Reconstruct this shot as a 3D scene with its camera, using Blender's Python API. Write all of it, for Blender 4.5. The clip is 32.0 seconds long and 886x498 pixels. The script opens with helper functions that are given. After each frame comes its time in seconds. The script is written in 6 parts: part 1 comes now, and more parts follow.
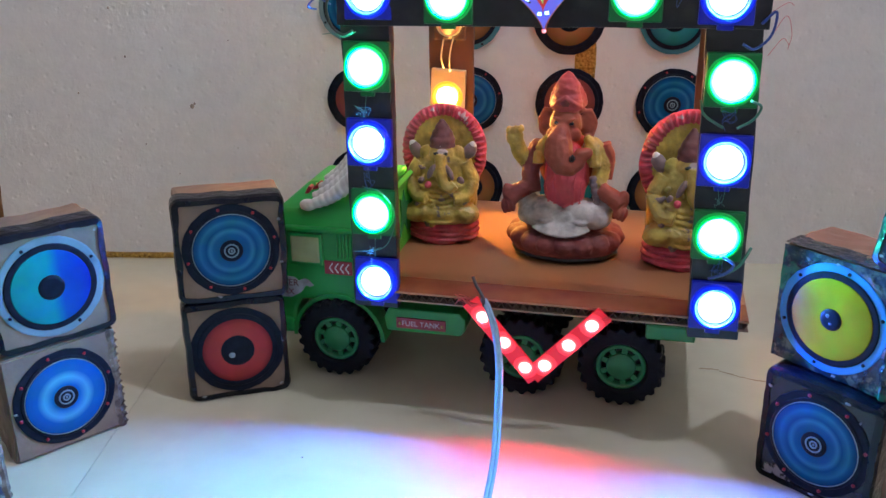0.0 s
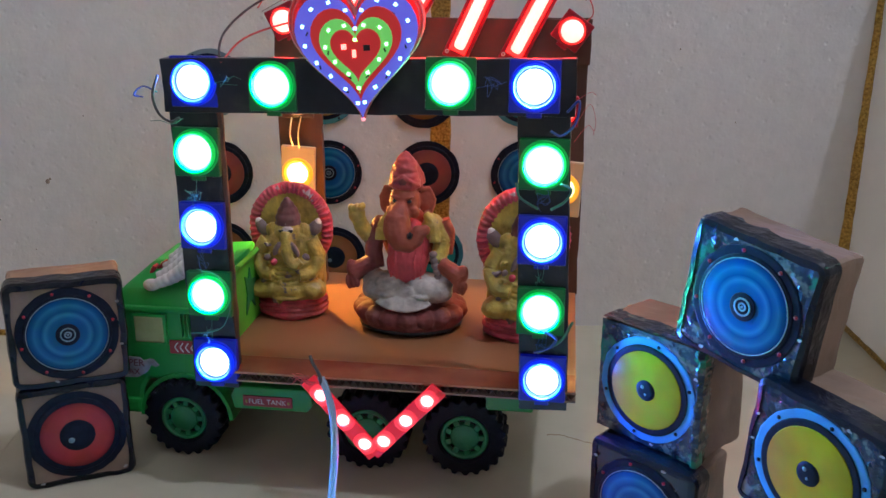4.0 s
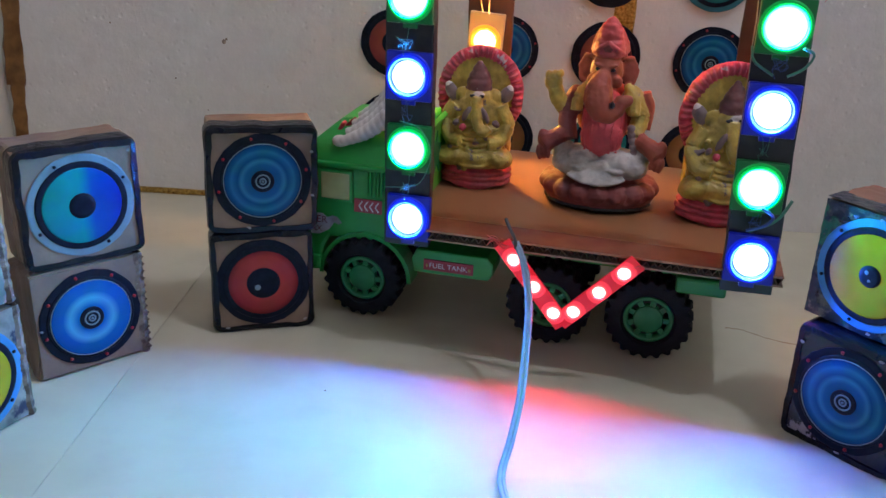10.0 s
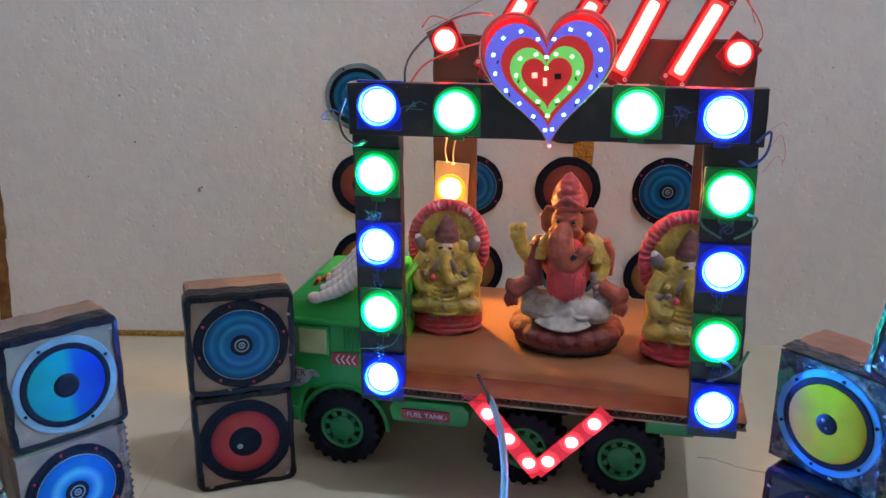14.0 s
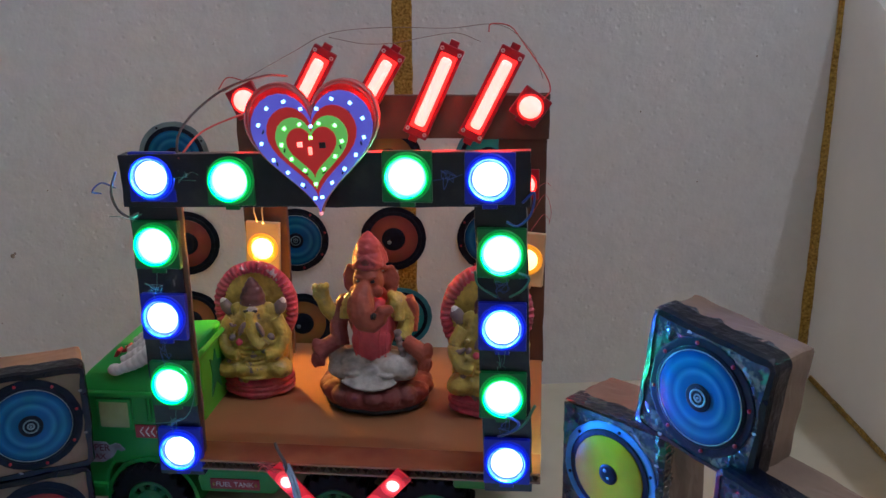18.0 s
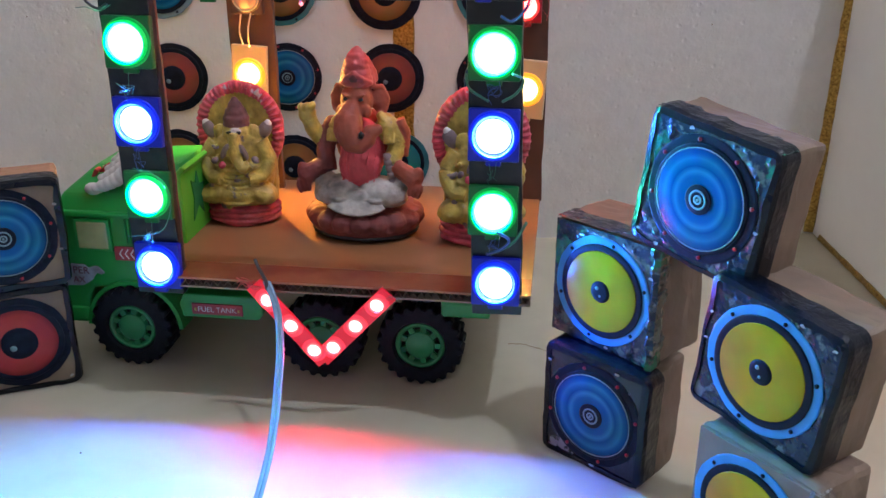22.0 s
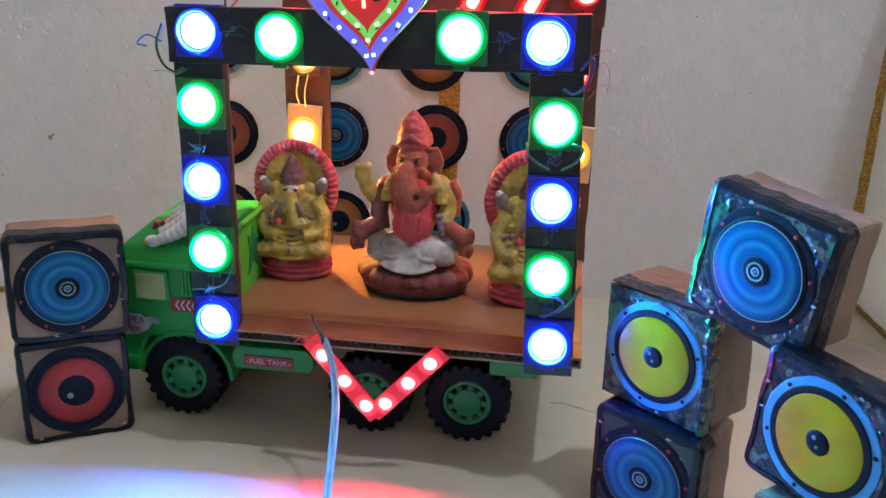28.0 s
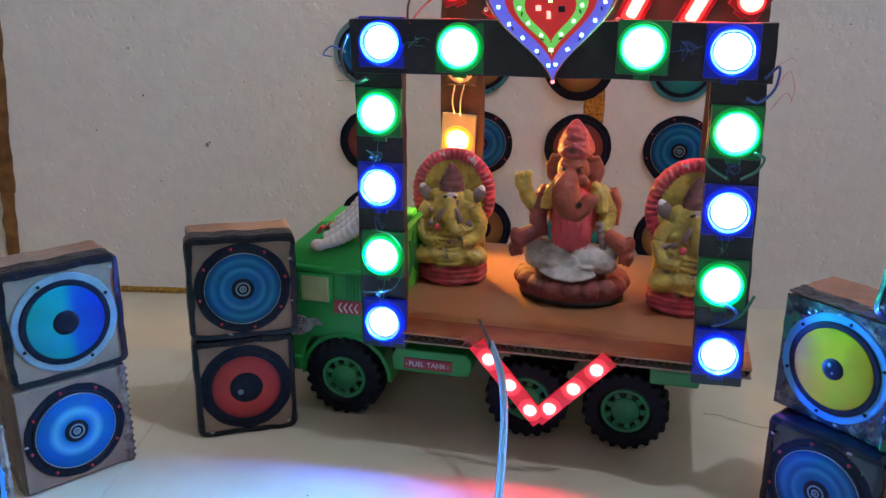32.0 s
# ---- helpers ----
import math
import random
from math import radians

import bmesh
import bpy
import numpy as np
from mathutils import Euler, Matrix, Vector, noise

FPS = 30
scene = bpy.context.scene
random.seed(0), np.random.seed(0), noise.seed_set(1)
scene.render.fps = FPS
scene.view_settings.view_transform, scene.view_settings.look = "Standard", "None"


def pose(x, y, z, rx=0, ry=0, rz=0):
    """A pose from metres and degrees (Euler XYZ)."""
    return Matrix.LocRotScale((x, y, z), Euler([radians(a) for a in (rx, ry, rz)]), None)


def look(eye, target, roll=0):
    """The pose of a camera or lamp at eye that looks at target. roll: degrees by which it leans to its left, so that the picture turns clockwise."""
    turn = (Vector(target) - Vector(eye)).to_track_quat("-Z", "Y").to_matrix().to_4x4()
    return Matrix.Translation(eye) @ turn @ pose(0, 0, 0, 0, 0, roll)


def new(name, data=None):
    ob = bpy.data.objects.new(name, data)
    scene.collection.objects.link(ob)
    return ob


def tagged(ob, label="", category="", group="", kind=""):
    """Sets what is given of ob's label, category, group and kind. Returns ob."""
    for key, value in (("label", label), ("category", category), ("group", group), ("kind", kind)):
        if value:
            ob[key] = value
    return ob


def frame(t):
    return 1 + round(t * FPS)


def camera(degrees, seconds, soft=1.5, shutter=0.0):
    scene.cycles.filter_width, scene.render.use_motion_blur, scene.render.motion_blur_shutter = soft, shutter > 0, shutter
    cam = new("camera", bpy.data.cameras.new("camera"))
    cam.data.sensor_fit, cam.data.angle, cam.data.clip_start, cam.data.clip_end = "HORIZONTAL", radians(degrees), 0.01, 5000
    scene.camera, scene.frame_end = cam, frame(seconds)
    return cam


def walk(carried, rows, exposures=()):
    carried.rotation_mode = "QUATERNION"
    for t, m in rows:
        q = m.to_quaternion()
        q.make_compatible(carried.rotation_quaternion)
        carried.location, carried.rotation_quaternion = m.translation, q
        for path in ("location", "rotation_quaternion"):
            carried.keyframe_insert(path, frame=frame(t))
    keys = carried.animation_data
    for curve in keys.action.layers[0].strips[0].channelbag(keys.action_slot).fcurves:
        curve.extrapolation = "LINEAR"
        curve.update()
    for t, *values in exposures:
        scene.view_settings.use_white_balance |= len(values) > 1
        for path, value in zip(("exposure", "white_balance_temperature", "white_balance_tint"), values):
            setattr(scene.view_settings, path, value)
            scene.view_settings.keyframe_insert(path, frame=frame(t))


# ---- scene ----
cam = camera(51.8, 32.0)
PATH = [
    (0, (0.038, -0.624, 0.344), (-0.044, 1.24, -0.376), -0.4),
    (0.5, (0.041, -0.626, 0.342), (-0.06, 1.239, -0.372), -0.7),
    (1, (0.036, -0.632, 0.339), (-0.061, 1.25, -0.333), 1.4),
    (1.5, (0.043, -0.632, 0.345), (-0.032, 1.262, -0.294), 1.4),
    (2, (0.053, -0.63, 0.357), (0.031, 1.269, -0.27), 1.3),
    (2.5, (0.066, -0.629, 0.371), (0.063, 1.279, -0.228), 0.7),
    (4.5, (0.1, -0.629, 0.358), (0.221, 1.262, -0.284), 0.6),
    (5, (0.106, -0.628, 0.343), (0.229, 1.248, -0.339), 1.5),
    (5.5, (0.111, -0.626, 0.333), (0.246, 1.233, -0.392), 1.6),
    (6, (0.116, -0.624, 0.324), (0.271, 1.215, -0.447), 1.6),
    (6.5, (0.119, -0.623, 0.317), (0.271, 1.203, -0.486), 1.3),
    (7, (0.111, -0.622, 0.307), (0.244, 1.192, -0.524), 1.8),
    (7.5, (0.099, -0.623, 0.299), (0.185, 1.19, -0.54), 2.3),
    (8, (0.081, -0.625, 0.301), (0.138, 1.188, -0.541), 2.6),
    (8.5, (0.066, -0.624, 0.309), (0.063, 1.194, -0.526), 2.2),
    (9, (0.047, -0.624, 0.313), (0.005, 1.197, -0.511), 2.7),
    (9.5, (0.036, -0.624, 0.318), (-0.038, 1.205, -0.486), 2.4),
    (10, (0.023, -0.627, 0.322), (-0.076, 1.212, -0.456), 2.4),
    (10.5, (0.013, -0.63, 0.328), (-0.107, 1.217, -0.43), 2.2),
    (11, (0.006, -0.631, 0.335), (-0.114, 1.224, -0.402), 2.2),
    (11.5, (0.004, -0.63, 0.343), (-0.115, 1.232, -0.375), 1.8),
    (12, (0.006, -0.629, 0.351), (-0.111, 1.239, -0.354), 1.2),
    (12.5, (0.007, -0.63, 0.358), (-0.103, 1.243, -0.336), 0.6),
    (13, (0.012, -0.63, 0.365), (-0.094, 1.248, -0.313), 0.1),
    (13.5, (0.019, -0.63, 0.375), (-0.065, 1.261, -0.271), 0.0),
    (15.5, (0.058, -0.625, 0.396), (0.062, 1.28, -0.216), 0.1),
    (16, (0.07, -0.624, 0.396), (0.108, 1.28, -0.215), -0.1),
    (16.5, (0.081, -0.624, 0.405), (0.166, 1.29, -0.171), 0.2),
    (17, (0.091, -0.624, 0.408), (0.196, 1.294, -0.149), -0.2),
    (17.5, (0.1, -0.621, 0.41), (0.222, 1.294, -0.152), -0.5),
    (18, (0.107, -0.622, 0.406), (0.245, 1.29, -0.166), -0.8),
    (18.5, (0.115, -0.619, 0.395), (0.261, 1.279, -0.219), -0.7),
    (19, (0.12, -0.619, 0.388), (0.259, 1.271, -0.252), -0.8),
    (19.5, (0.123, -0.617, 0.383), (0.257, 1.265, -0.28), -0.8),
    (20, (0.123, -0.614, 0.37), (0.247, 1.26, -0.318), -0.4),
    (20.5, (0.119, -0.612, 0.366), (0.239, 1.256, -0.337), -0.4),
    (21, (0.124, -0.612, 0.355), (0.242, 1.249, -0.368), -0.3),
    (21.5, (0.12, -0.613, 0.349), (0.237, 1.243, -0.387), 0.1),
    (22, (0.122, -0.612, 0.339), (0.228, 1.234, -0.423), 0.2),
    (22.5, (0.121, -0.612, 0.331), (0.227, 1.222, -0.46), 0.4),
    (23, (0.122, -0.612, 0.32), (0.245, 1.21, -0.496), 0.8),
    (23.5, (0.126, -0.613, 0.31), (0.245, 1.205, -0.515), 0.3),
    (24, (0.126, -0.613, 0.303), (0.255, 1.207, -0.515), 0.4),
    (24.5, (0.136, -0.61, 0.306), (0.367, 1.192, -0.53), 1.4),
    (26.5, (0.123, -0.611, 0.319), (0.248, 1.221, -0.473), 1.2),
    (27, (0.11, -0.614, 0.329), (0.21, 1.233, -0.43), 1.3),
    (27.5, (0.102, -0.617, 0.34), (0.191, 1.249, -0.373), 1.5),
    (28, (0.093, -0.622, 0.352), (0.177, 1.263, -0.313), 1.4),
    (28.5, (0.092, -0.622, 0.355), (0.178, 1.267, -0.297), 1.4),
    (29, (0.086, -0.625, 0.36), (0.166, 1.269, -0.278), 1.6),
    (29.5, (0.081, -0.628, 0.369), (0.144, 1.282, -0.22), 1.4),
    (30, (0.076, -0.631, 0.372), (0.129, 1.287, -0.192), 1.7),
    (30.5, (0.07, -0.631, 0.369), (0.093, 1.285, -0.206), 1.8),
    (31, (0.057, -0.633, 0.364), (0.05, 1.272, -0.245), 1.5),
    (31.5, (0.051, -0.632, 0.356), (-0.028, 1.261, -0.284), 0.5),
    (32, (0.039, -0.632, 0.352), (-0.064, 1.258, -0.295), 0.4),
]
WHITE_BALANCE = (6350, 9)
EXPOSURES = [(t, stops, *WHITE_BALANCE) for t, stops in [(0, 0.28), (1, 0.23), (2, -0.02), (5, -0.02), (6, 0.23), (7, -0.07), (8, -0.47), (9, -0.37), (10.3, 0.08), (11, 0.33), (13, 0.28), (16, -0.24), (18, -0.44), (20, -0.17), (21, 0.03), (22, 0.25), (24, -0.09), (27, 0.2), (28, 0.33), (30, -0.22), (31, -0.22), (32, 0.08)]]
walk(cam, [(t, look(eye, target, roll)) for t, eye, target, roll in PATH], EXPOSURES)

from mathutils.bvhtree import BVHTree

# ---- light ----
def world_light():
    w = bpy.data.worlds.new("world")
    scene.world = w
    w.use_nodes = True
    w.node_tree.nodes["Background"].inputs["Color"].default_value = (1.0, 0.9, 0.78, 1)
    w.node_tree.nodes["Background"].inputs["Strength"].default_value = 0.02


world_light()


# ---- materials ----
def mat(name, color, rough=0.6, metal=0.0, vary=0.12, scale=60.0, bump=0.15, bump_scale=None, color2=None, spec=0.5, coat=0.0, detail=6.0, stain=None, stain_scale=9.0, stain_amount=0.5, trans=0.0, sub=0.0):
    m = bpy.data.materials.new(name)
    m.use_nodes = True
    nt = m.node_tree
    b = nt.nodes["Principled BSDF"]
    b.inputs["Roughness"].default_value = rough
    b.inputs["Metallic"].default_value = metal
    b.inputs["Specular IOR Level"].default_value = spec
    b.inputs["Coat Weight"].default_value = coat
    b.inputs["Transmission Weight"].default_value = trans
    b.inputs["Subsurface Weight"].default_value = sub
    if sub:
        b.inputs["Subsurface Radius"].default_value = (0.004, 0.004, 0.004)
    tc = nt.nodes.new("ShaderNodeTexCoord")
    n = nt.nodes.new("ShaderNodeTexNoise")
    n.inputs["Scale"].default_value = scale
    n.inputs["Detail"].default_value = detail
    nt.links.new(tc.outputs["Object"], n.inputs["Vector"])
    mix = nt.nodes.new("ShaderNodeMix")
    mix.data_type = "RGBA"
    c2 = color2 or tuple(max(0.0, v * (1 - vary * 2.2)) for v in color)
    mix.inputs["A"].default_value = (*color, 1)
    mix.inputs["B"].default_value = (*c2, 1)
    ramp = nt.nodes.new("ShaderNodeMapRange")
    ramp.inputs["From Min"].default_value = 0.35
    ramp.inputs["From Max"].default_value = 0.7
    nt.links.new(n.outputs["Fac"], ramp.inputs["Value"])
    nt.links.new(ramp.outputs["Result"], mix.inputs["Factor"])
    out = mix.outputs["Result"]
    if stain:
        n2 = nt.nodes.new("ShaderNodeTexNoise")
        n2.inputs["Scale"].default_value = stain_scale
        n2.inputs["Detail"].default_value = 5
        nt.links.new(tc.outputs["Object"], n2.inputs["Vector"])
        r2 = nt.nodes.new("ShaderNodeMapRange")
        r2.inputs["From Min"].default_value = 0.52
        r2.inputs["From Max"].default_value = 0.72
        r2.inputs["To Max"].default_value = stain_amount
        nt.links.new(n2.outputs["Fac"], r2.inputs["Value"])
        mx = nt.nodes.new("ShaderNodeMix")
        mx.data_type = "RGBA"
        mx.inputs["B"].default_value = (*stain, 1)
        nt.links.new(r2.outputs["Result"], mx.inputs["Factor"])
        nt.links.new(out, mx.inputs["A"])
        out = mx.outputs["Result"]
    nt.links.new(out, b.inputs["Base Color"])
    if bump:
        n3 = nt.nodes.new("ShaderNodeTexNoise")
        n3.inputs["Scale"].default_value = bump_scale or scale * 2.5
        n3.inputs["Detail"].default_value = 4
        nt.links.new(tc.outputs["Object"], n3.inputs["Vector"])
        bp = nt.nodes.new("ShaderNodeBump")
        bp.inputs["Strength"].default_value = bump
        bp.inputs["Distance"].default_value = 0.001
        nt.links.new(n3.outputs["Fac"], bp.inputs["Height"])
        nt.links.new(bp.outputs["Normal"], b.inputs["Normal"])
    return m


def glow(name, color, strength, base=(0.8, 0.8, 0.8)):
    m = bpy.data.materials.new(name)
    m.use_nodes = True
    b = m.node_tree.nodes["Principled BSDF"]
    b.inputs["Base Color"].default_value = (*base, 1)
    b.inputs["Roughness"].default_value = 0.35
    b.inputs["Emission Color"].default_value = (*color, 1)
    b.inputs["Emission Strength"].default_value = strength
    return m


def patchy(name, base, patches, rough=0.35, scale=38.0, bump=0.6, metal=0.0, seed=0.0, vary=0.3):
    """A base colour broken by torn or worn patches of other colours."""
    m = mat(name, base, rough, metal, vary=vary, scale=scale * 2, bump=bump, bump_scale=scale * 3)
    nt = m.node_tree
    b = nt.nodes["Principled BSDF"]
    out = b.inputs["Base Color"].links[0].from_socket
    tc = nt.nodes.new("ShaderNodeTexCoord")
    for i, (c, lo, hi, sc) in enumerate(patches):
        mp = nt.nodes.new("ShaderNodeMapping")
        mp.inputs["Location"].default_value = (seed + 3.1 * i, 1.7 * i, 0.9 * i + seed)
        nt.links.new(tc.outputs["Object"], mp.inputs["Vector"])
        n = nt.nodes.new("ShaderNodeTexNoise")
        n.inputs["Scale"].default_value = scale * sc
        n.inputs["Detail"].default_value = 7
        n.inputs["Roughness"].default_value = 0.65
        nt.links.new(mp.outputs["Vector"], n.inputs["Vector"])
        r = nt.nodes.new("ShaderNodeMapRange")
        r.inputs["From Min"].default_value = lo
        r.inputs["From Max"].default_value = hi
        nt.links.new(n.outputs["Fac"], r.inputs["Value"])
        mx = nt.nodes.new("ShaderNodeMix")
        mx.data_type = "RGBA"
        mx.inputs["B"].default_value = (*c, 1)
        nt.links.new(r.outputs["Result"], mx.inputs["Factor"])
        nt.links.new(out, mx.inputs["A"])
        out = mx.outputs["Result"]
    nt.links.new(out, b.inputs["Base Color"])
    return m


WALL = patchy("wall_paint", (0.76, 0.73, 0.68), [((0.70, 0.66, 0.60), 0.5, 0.8, 0.1), ((0.5, 0.45, 0.38), 0.71, 0.76, 3.5)], 0.7, 28, 0.9, vary=0.03)
def pits(m, scale, strength):
    """Fine stipple and scattered pits in painted plaster."""
    nt = m.node_tree
    b = nt.nodes["Principled BSDF"]
    tc = nt.nodes.new("ShaderNodeTexCoord")
    n = nt.nodes.new("ShaderNodeTexNoise")
    n.inputs["Scale"].default_value = scale
    n.inputs["Detail"].default_value = 6
    n.inputs["Roughness"].default_value = 0.6
    nt.links.new(tc.outputs["Object"], n.inputs["Vector"])
    v = nt.nodes.new("ShaderNodeTexVoronoi")
    v.inputs["Scale"].default_value = scale * 0.7
    nt.links.new(tc.outputs["Object"], v.inputs["Vector"])
    r = nt.nodes.new("ShaderNodeMapRange")
    r.inputs["From Min"].default_value = 0.1
    r.inputs["From Max"].default_value = 0.22
    nt.links.new(v.outputs["Distance"], r.inputs["Value"])
    add = nt.nodes.new("ShaderNodeMath")
    add.operation = "MULTIPLY_ADD"
    add.inputs[1].default_value = 0.35
    nt.links.new(r.outputs["Result"], add.inputs[0])
    nt.links.new(n.outputs["Fac"], add.inputs[2])
    bp = nt.nodes.new("ShaderNodeBump")
    bp.inputs["Strength"].default_value = strength
    bp.inputs["Distance"].default_value = 0.0022
    nt.links.new(add.outputs["Value"], bp.inputs["Height"])
    nt.links.new(bp.outputs["Normal"], b.inputs["Normal"])


pits(WALL, 130, 0.42)


def see_through(m, share):
    """Let a share of the light soak through a thin board."""
    nt = m.node_tree
    b = nt.nodes["Principled BSDF"]
    t = nt.nodes.new("ShaderNodeBsdfTranslucent")
    t.inputs["Color"].default_value = (0.95, 0.91, 0.86, 1)
    mx = nt.nodes.new("ShaderNodeMixShader")
    mx.inputs["Fac"].default_value = share
    nt.links.new(b.outputs["BSDF"], mx.inputs[1])
    nt.links.new(t.outputs["BSDF"], mx.inputs[2])
    nt.links.new(mx.outputs["Shader"], nt.nodes["Material Output"].inputs["Surface"])


FOAM = patchy("foam_board", (0.76, 0.73, 0.68), [((0.70, 0.66, 0.60), 0.5, 0.8, 0.1), ((0.5, 0.45, 0.38), 0.71, 0.76, 3.5)], 0.7, 28, 0.9, vary=0.03)
pits(FOAM, 130, 0.42)
see_through(FOAM, 0.62)
FLOOR = mat("cream_marble", (0.54, 0.485, 0.345), 0.42, vary=0.05, scale=11, bump=0.45, bump_scale=20, color2=(0.47, 0.415, 0.285), stain=(0.41, 0.355, 0.245), stain_scale=23, stain_amount=0.4, spec=0.4, detail=9)


def creases(m, scale, strength, distance):
    """Soft waves and wrinkles of a smooth covering."""
    nt = m.node_tree
    b = nt.nodes["Principled BSDF"]
    tc = nt.nodes.new("ShaderNodeTexCoord")
    n = nt.nodes.new("ShaderNodeTexNoise")
    n.inputs["Scale"].default_value = scale
    n.inputs["Detail"].default_value = 1.5
    n.inputs["Distortion"].default_value = 0.5
    nt.links.new(tc.outputs["Object"], n.inputs["Vector"])
    bp = nt.nodes.new("ShaderNodeBump")
    bp.inputs["Strength"].default_value = strength
    bp.inputs["Distance"].default_value = distance
    nt.links.new(n.outputs["Fac"], bp.inputs["Height"])
    nt.links.new(bp.outputs["Normal"], b.inputs["Normal"])


creases(FLOOR, 16, 0.6, 0.006)
JOINT = mat("tile_joint", (0.42, 0.38, 0.3), 0.9, scale=200)
CARD = mat("cardboard", (0.25, 0.165, 0.11), 0.8, vary=0.16, scale=30, bump=0.7, bump_scale=70, stain=(0.15, 0.1, 0.065), stain_scale=18, stain_amount=0.4)
CARD_GREY = mat("grey_carton", (0.25, 0.165, 0.105), 0.8, vary=0.14, scale=45, bump=0.35, bump_scale=240, stain=(0.13, 0.1, 0.085), stain_scale=30, stain_amount=0.5)
BED = mat("bed_cardboard", (0.3, 0.135, 0.056), 0.3, vary=0.1, scale=12, bump=0.06, bump_scale=40, stain=(0.3, 0.11, 0.05), stain_scale=8, stain_amount=0.3)
CARD_TORN = patchy("torn_card_edge", (0.28, 0.21, 0.16), [((0.12, 0.08, 0.06), 0.48, 0.56, 2.0), ((0.4, 0.36, 0.32), 0.6, 0.63, 2.5)], 0.8, 45, 0.8)
FLUTE = mat("brown_flute_paper", (0.14, 0.075, 0.04), 0.85, vary=0.3, scale=90, bump=0.4)
# Red light falling on the platform's front, painted as a reddish brown colour.
BED_RED_LIGHT = mat("painted_red_light", (0.2, 0.05, 0.03), 0.25, vary=0.25, scale=22, bump=0.1, color2=(0.3, 0.12, 0.05))
CARD_DARK = mat("painted_black_card", (0.010, 0.010, 0.018), 0.3, vary=0.3, scale=80, bump=0.5, bump_scale=120, stain=(0.07, 0.06, 0.05), stain_scale=60, stain_amount=0.25)
BROWN_POST = mat("brown_wood_strip", (0.13, 0.06, 0.036), 0.7, vary=0.2, scale=25, bump=0.3, stain=(0.08, 0.035, 0.022), stain_scale=20, stain_amount=0.5)
TAPE = mat("black_tape", (0.005, 0.007, 0.015), 0.24, vary=0.3, scale=120, bump=1.0, bump_scale=170, spec=0.3)
FOIL = patchy("crinkled_dark_film", (0.012, 0.022, 0.045), [((0.11, 0.12, 0.12), 0.56, 0.61, 2.2), ((0.012, 0.1, 0.08), 0.57, 0.66, 1.6)], 0.2, 36, 1.0, 0.2)
FOIL_TORN = patchy("torn_film_on_card", (0.016, 0.03, 0.05), [((0.085, 0.1, 0.085), 0.52, 0.58, 2.0), ((0.012, 0.14, 0.07), 0.53, 0.58, 0.9), ((0.14, 0.13, 0.115), 0.6, 0.64, 4.0)], 0.25, 34, 1.2, 0.1, 2.0)
WORN_BLACK = patchy("worn_black_film", (0.014, 0.013, 0.02), [((0.26, 0.22, 0.22), 0.565, 0.585, 0.75)], 0.25, 40, 0.7, 0.0, 5.0)
CAMO = patchy("peeling_green_pink_paper", (0.2, 0.27, 0.22), [((0.6, 0.18, 0.25), 0.55, 0.6, 0.7), ((0.4, 0.42, 0.36), 0.58, 0.62, 1.3)], 0.5, 34, 0.8, 0.0, 7.0)
CAMO_DARK = patchy("worn_dark_paper", (0.3, 0.3, 0.25), [((0.02, 0.025, 0.05), 0.5, 0.55, 0.8)], 0.5, 40, 0.7, 0.0, 9.0)
# Emission in bezels, rims and housings imitates the bloom round the lenses.
BLUE_BEZEL_BLOOM = glow("blue_bezel_bloom", (0.004, 0.03, 1.0), 0.9, (0.006, 0.03, 0.5))
GREEN_BEZEL_BLOOM = glow("green_bezel_bloom", (0.004, 1.0, 0.12), 0.4, (0.01, 0.5, 0.12))
BLUE_BLOOM = glow("blue_rim_bloom", (0.004, 0.02, 1.0), 0.4, (0.006, 0.02, 0.3))
GREEN_BLOOM = glow("green_rim_bloom", (0.004, 1.0, 0.12), 0.16, (0.006, 0.2, 0.05))
BLUE_BODY_BLOOM = glow("blue_module_plastic_bloom", (0.004, 0.012, 1.0), 0.11, (0.004, 0.012, 0.16))
GREEN_BODY_BLOOM = glow("green_module_plastic_bloom", (0.002, 1.0, 0.16), 0.03, (0.002, 0.06, 0.02))
BLACK = mat("black_plastic", (0.015, 0.015, 0.018), 0.4, vary=0.2, scale=100, bump=0.1)
PRINT_BLACK = mat("print_black", (0.008, 0.011, 0.022), 0.4, vary=0.2, scale=200, bump=0.04, spec=0.12)
RUBBER = mat("tyre_rubber", (0.007, 0.008, 0.014), 0.6, vary=0.25, scale=150, bump=0.2, spec=0.18)
GREEN = mat("green_plastic", (0.016, 0.29, 0.045), 0.35, vary=0.08, scale=18, bump=0.04, spec=0.5, sub=0.1)
# Cab green made lighter and yellower to paint LED light on its back.
GREEN_LIT = mat("green_plastic_painted_lit", (0.12, 0.55, 0.04), 0.35, vary=0.1, scale=25, bump=0.04, sub=0.1)
GREEN_DARK = mat("green_rim", (0.012, 0.2, 0.06), 0.4, vary=0.1, scale=60, bump=0.05)
PANE = mat("clear_toy_window", (0.42, 0.45, 0.2), 0.15, vary=0.15, scale=40, bump=0.05)
LABEL_RED = mat("red_label", (0.35, 0.03, 0.04), 0.4, scale=60, bump=0.02)
LABEL_WHITE = mat("white_label", (0.75, 0.73, 0.7), 0.5, scale=90, bump=0.02)
WHITE = mat("white_plaster", (0.66, 0.62, 0.57), 0.65, vary=0.15, scale=70, bump=0.6, bump_scale=140, stain=(0.38, 0.3, 0.25), stain_scale=70, stain_amount=0.7)
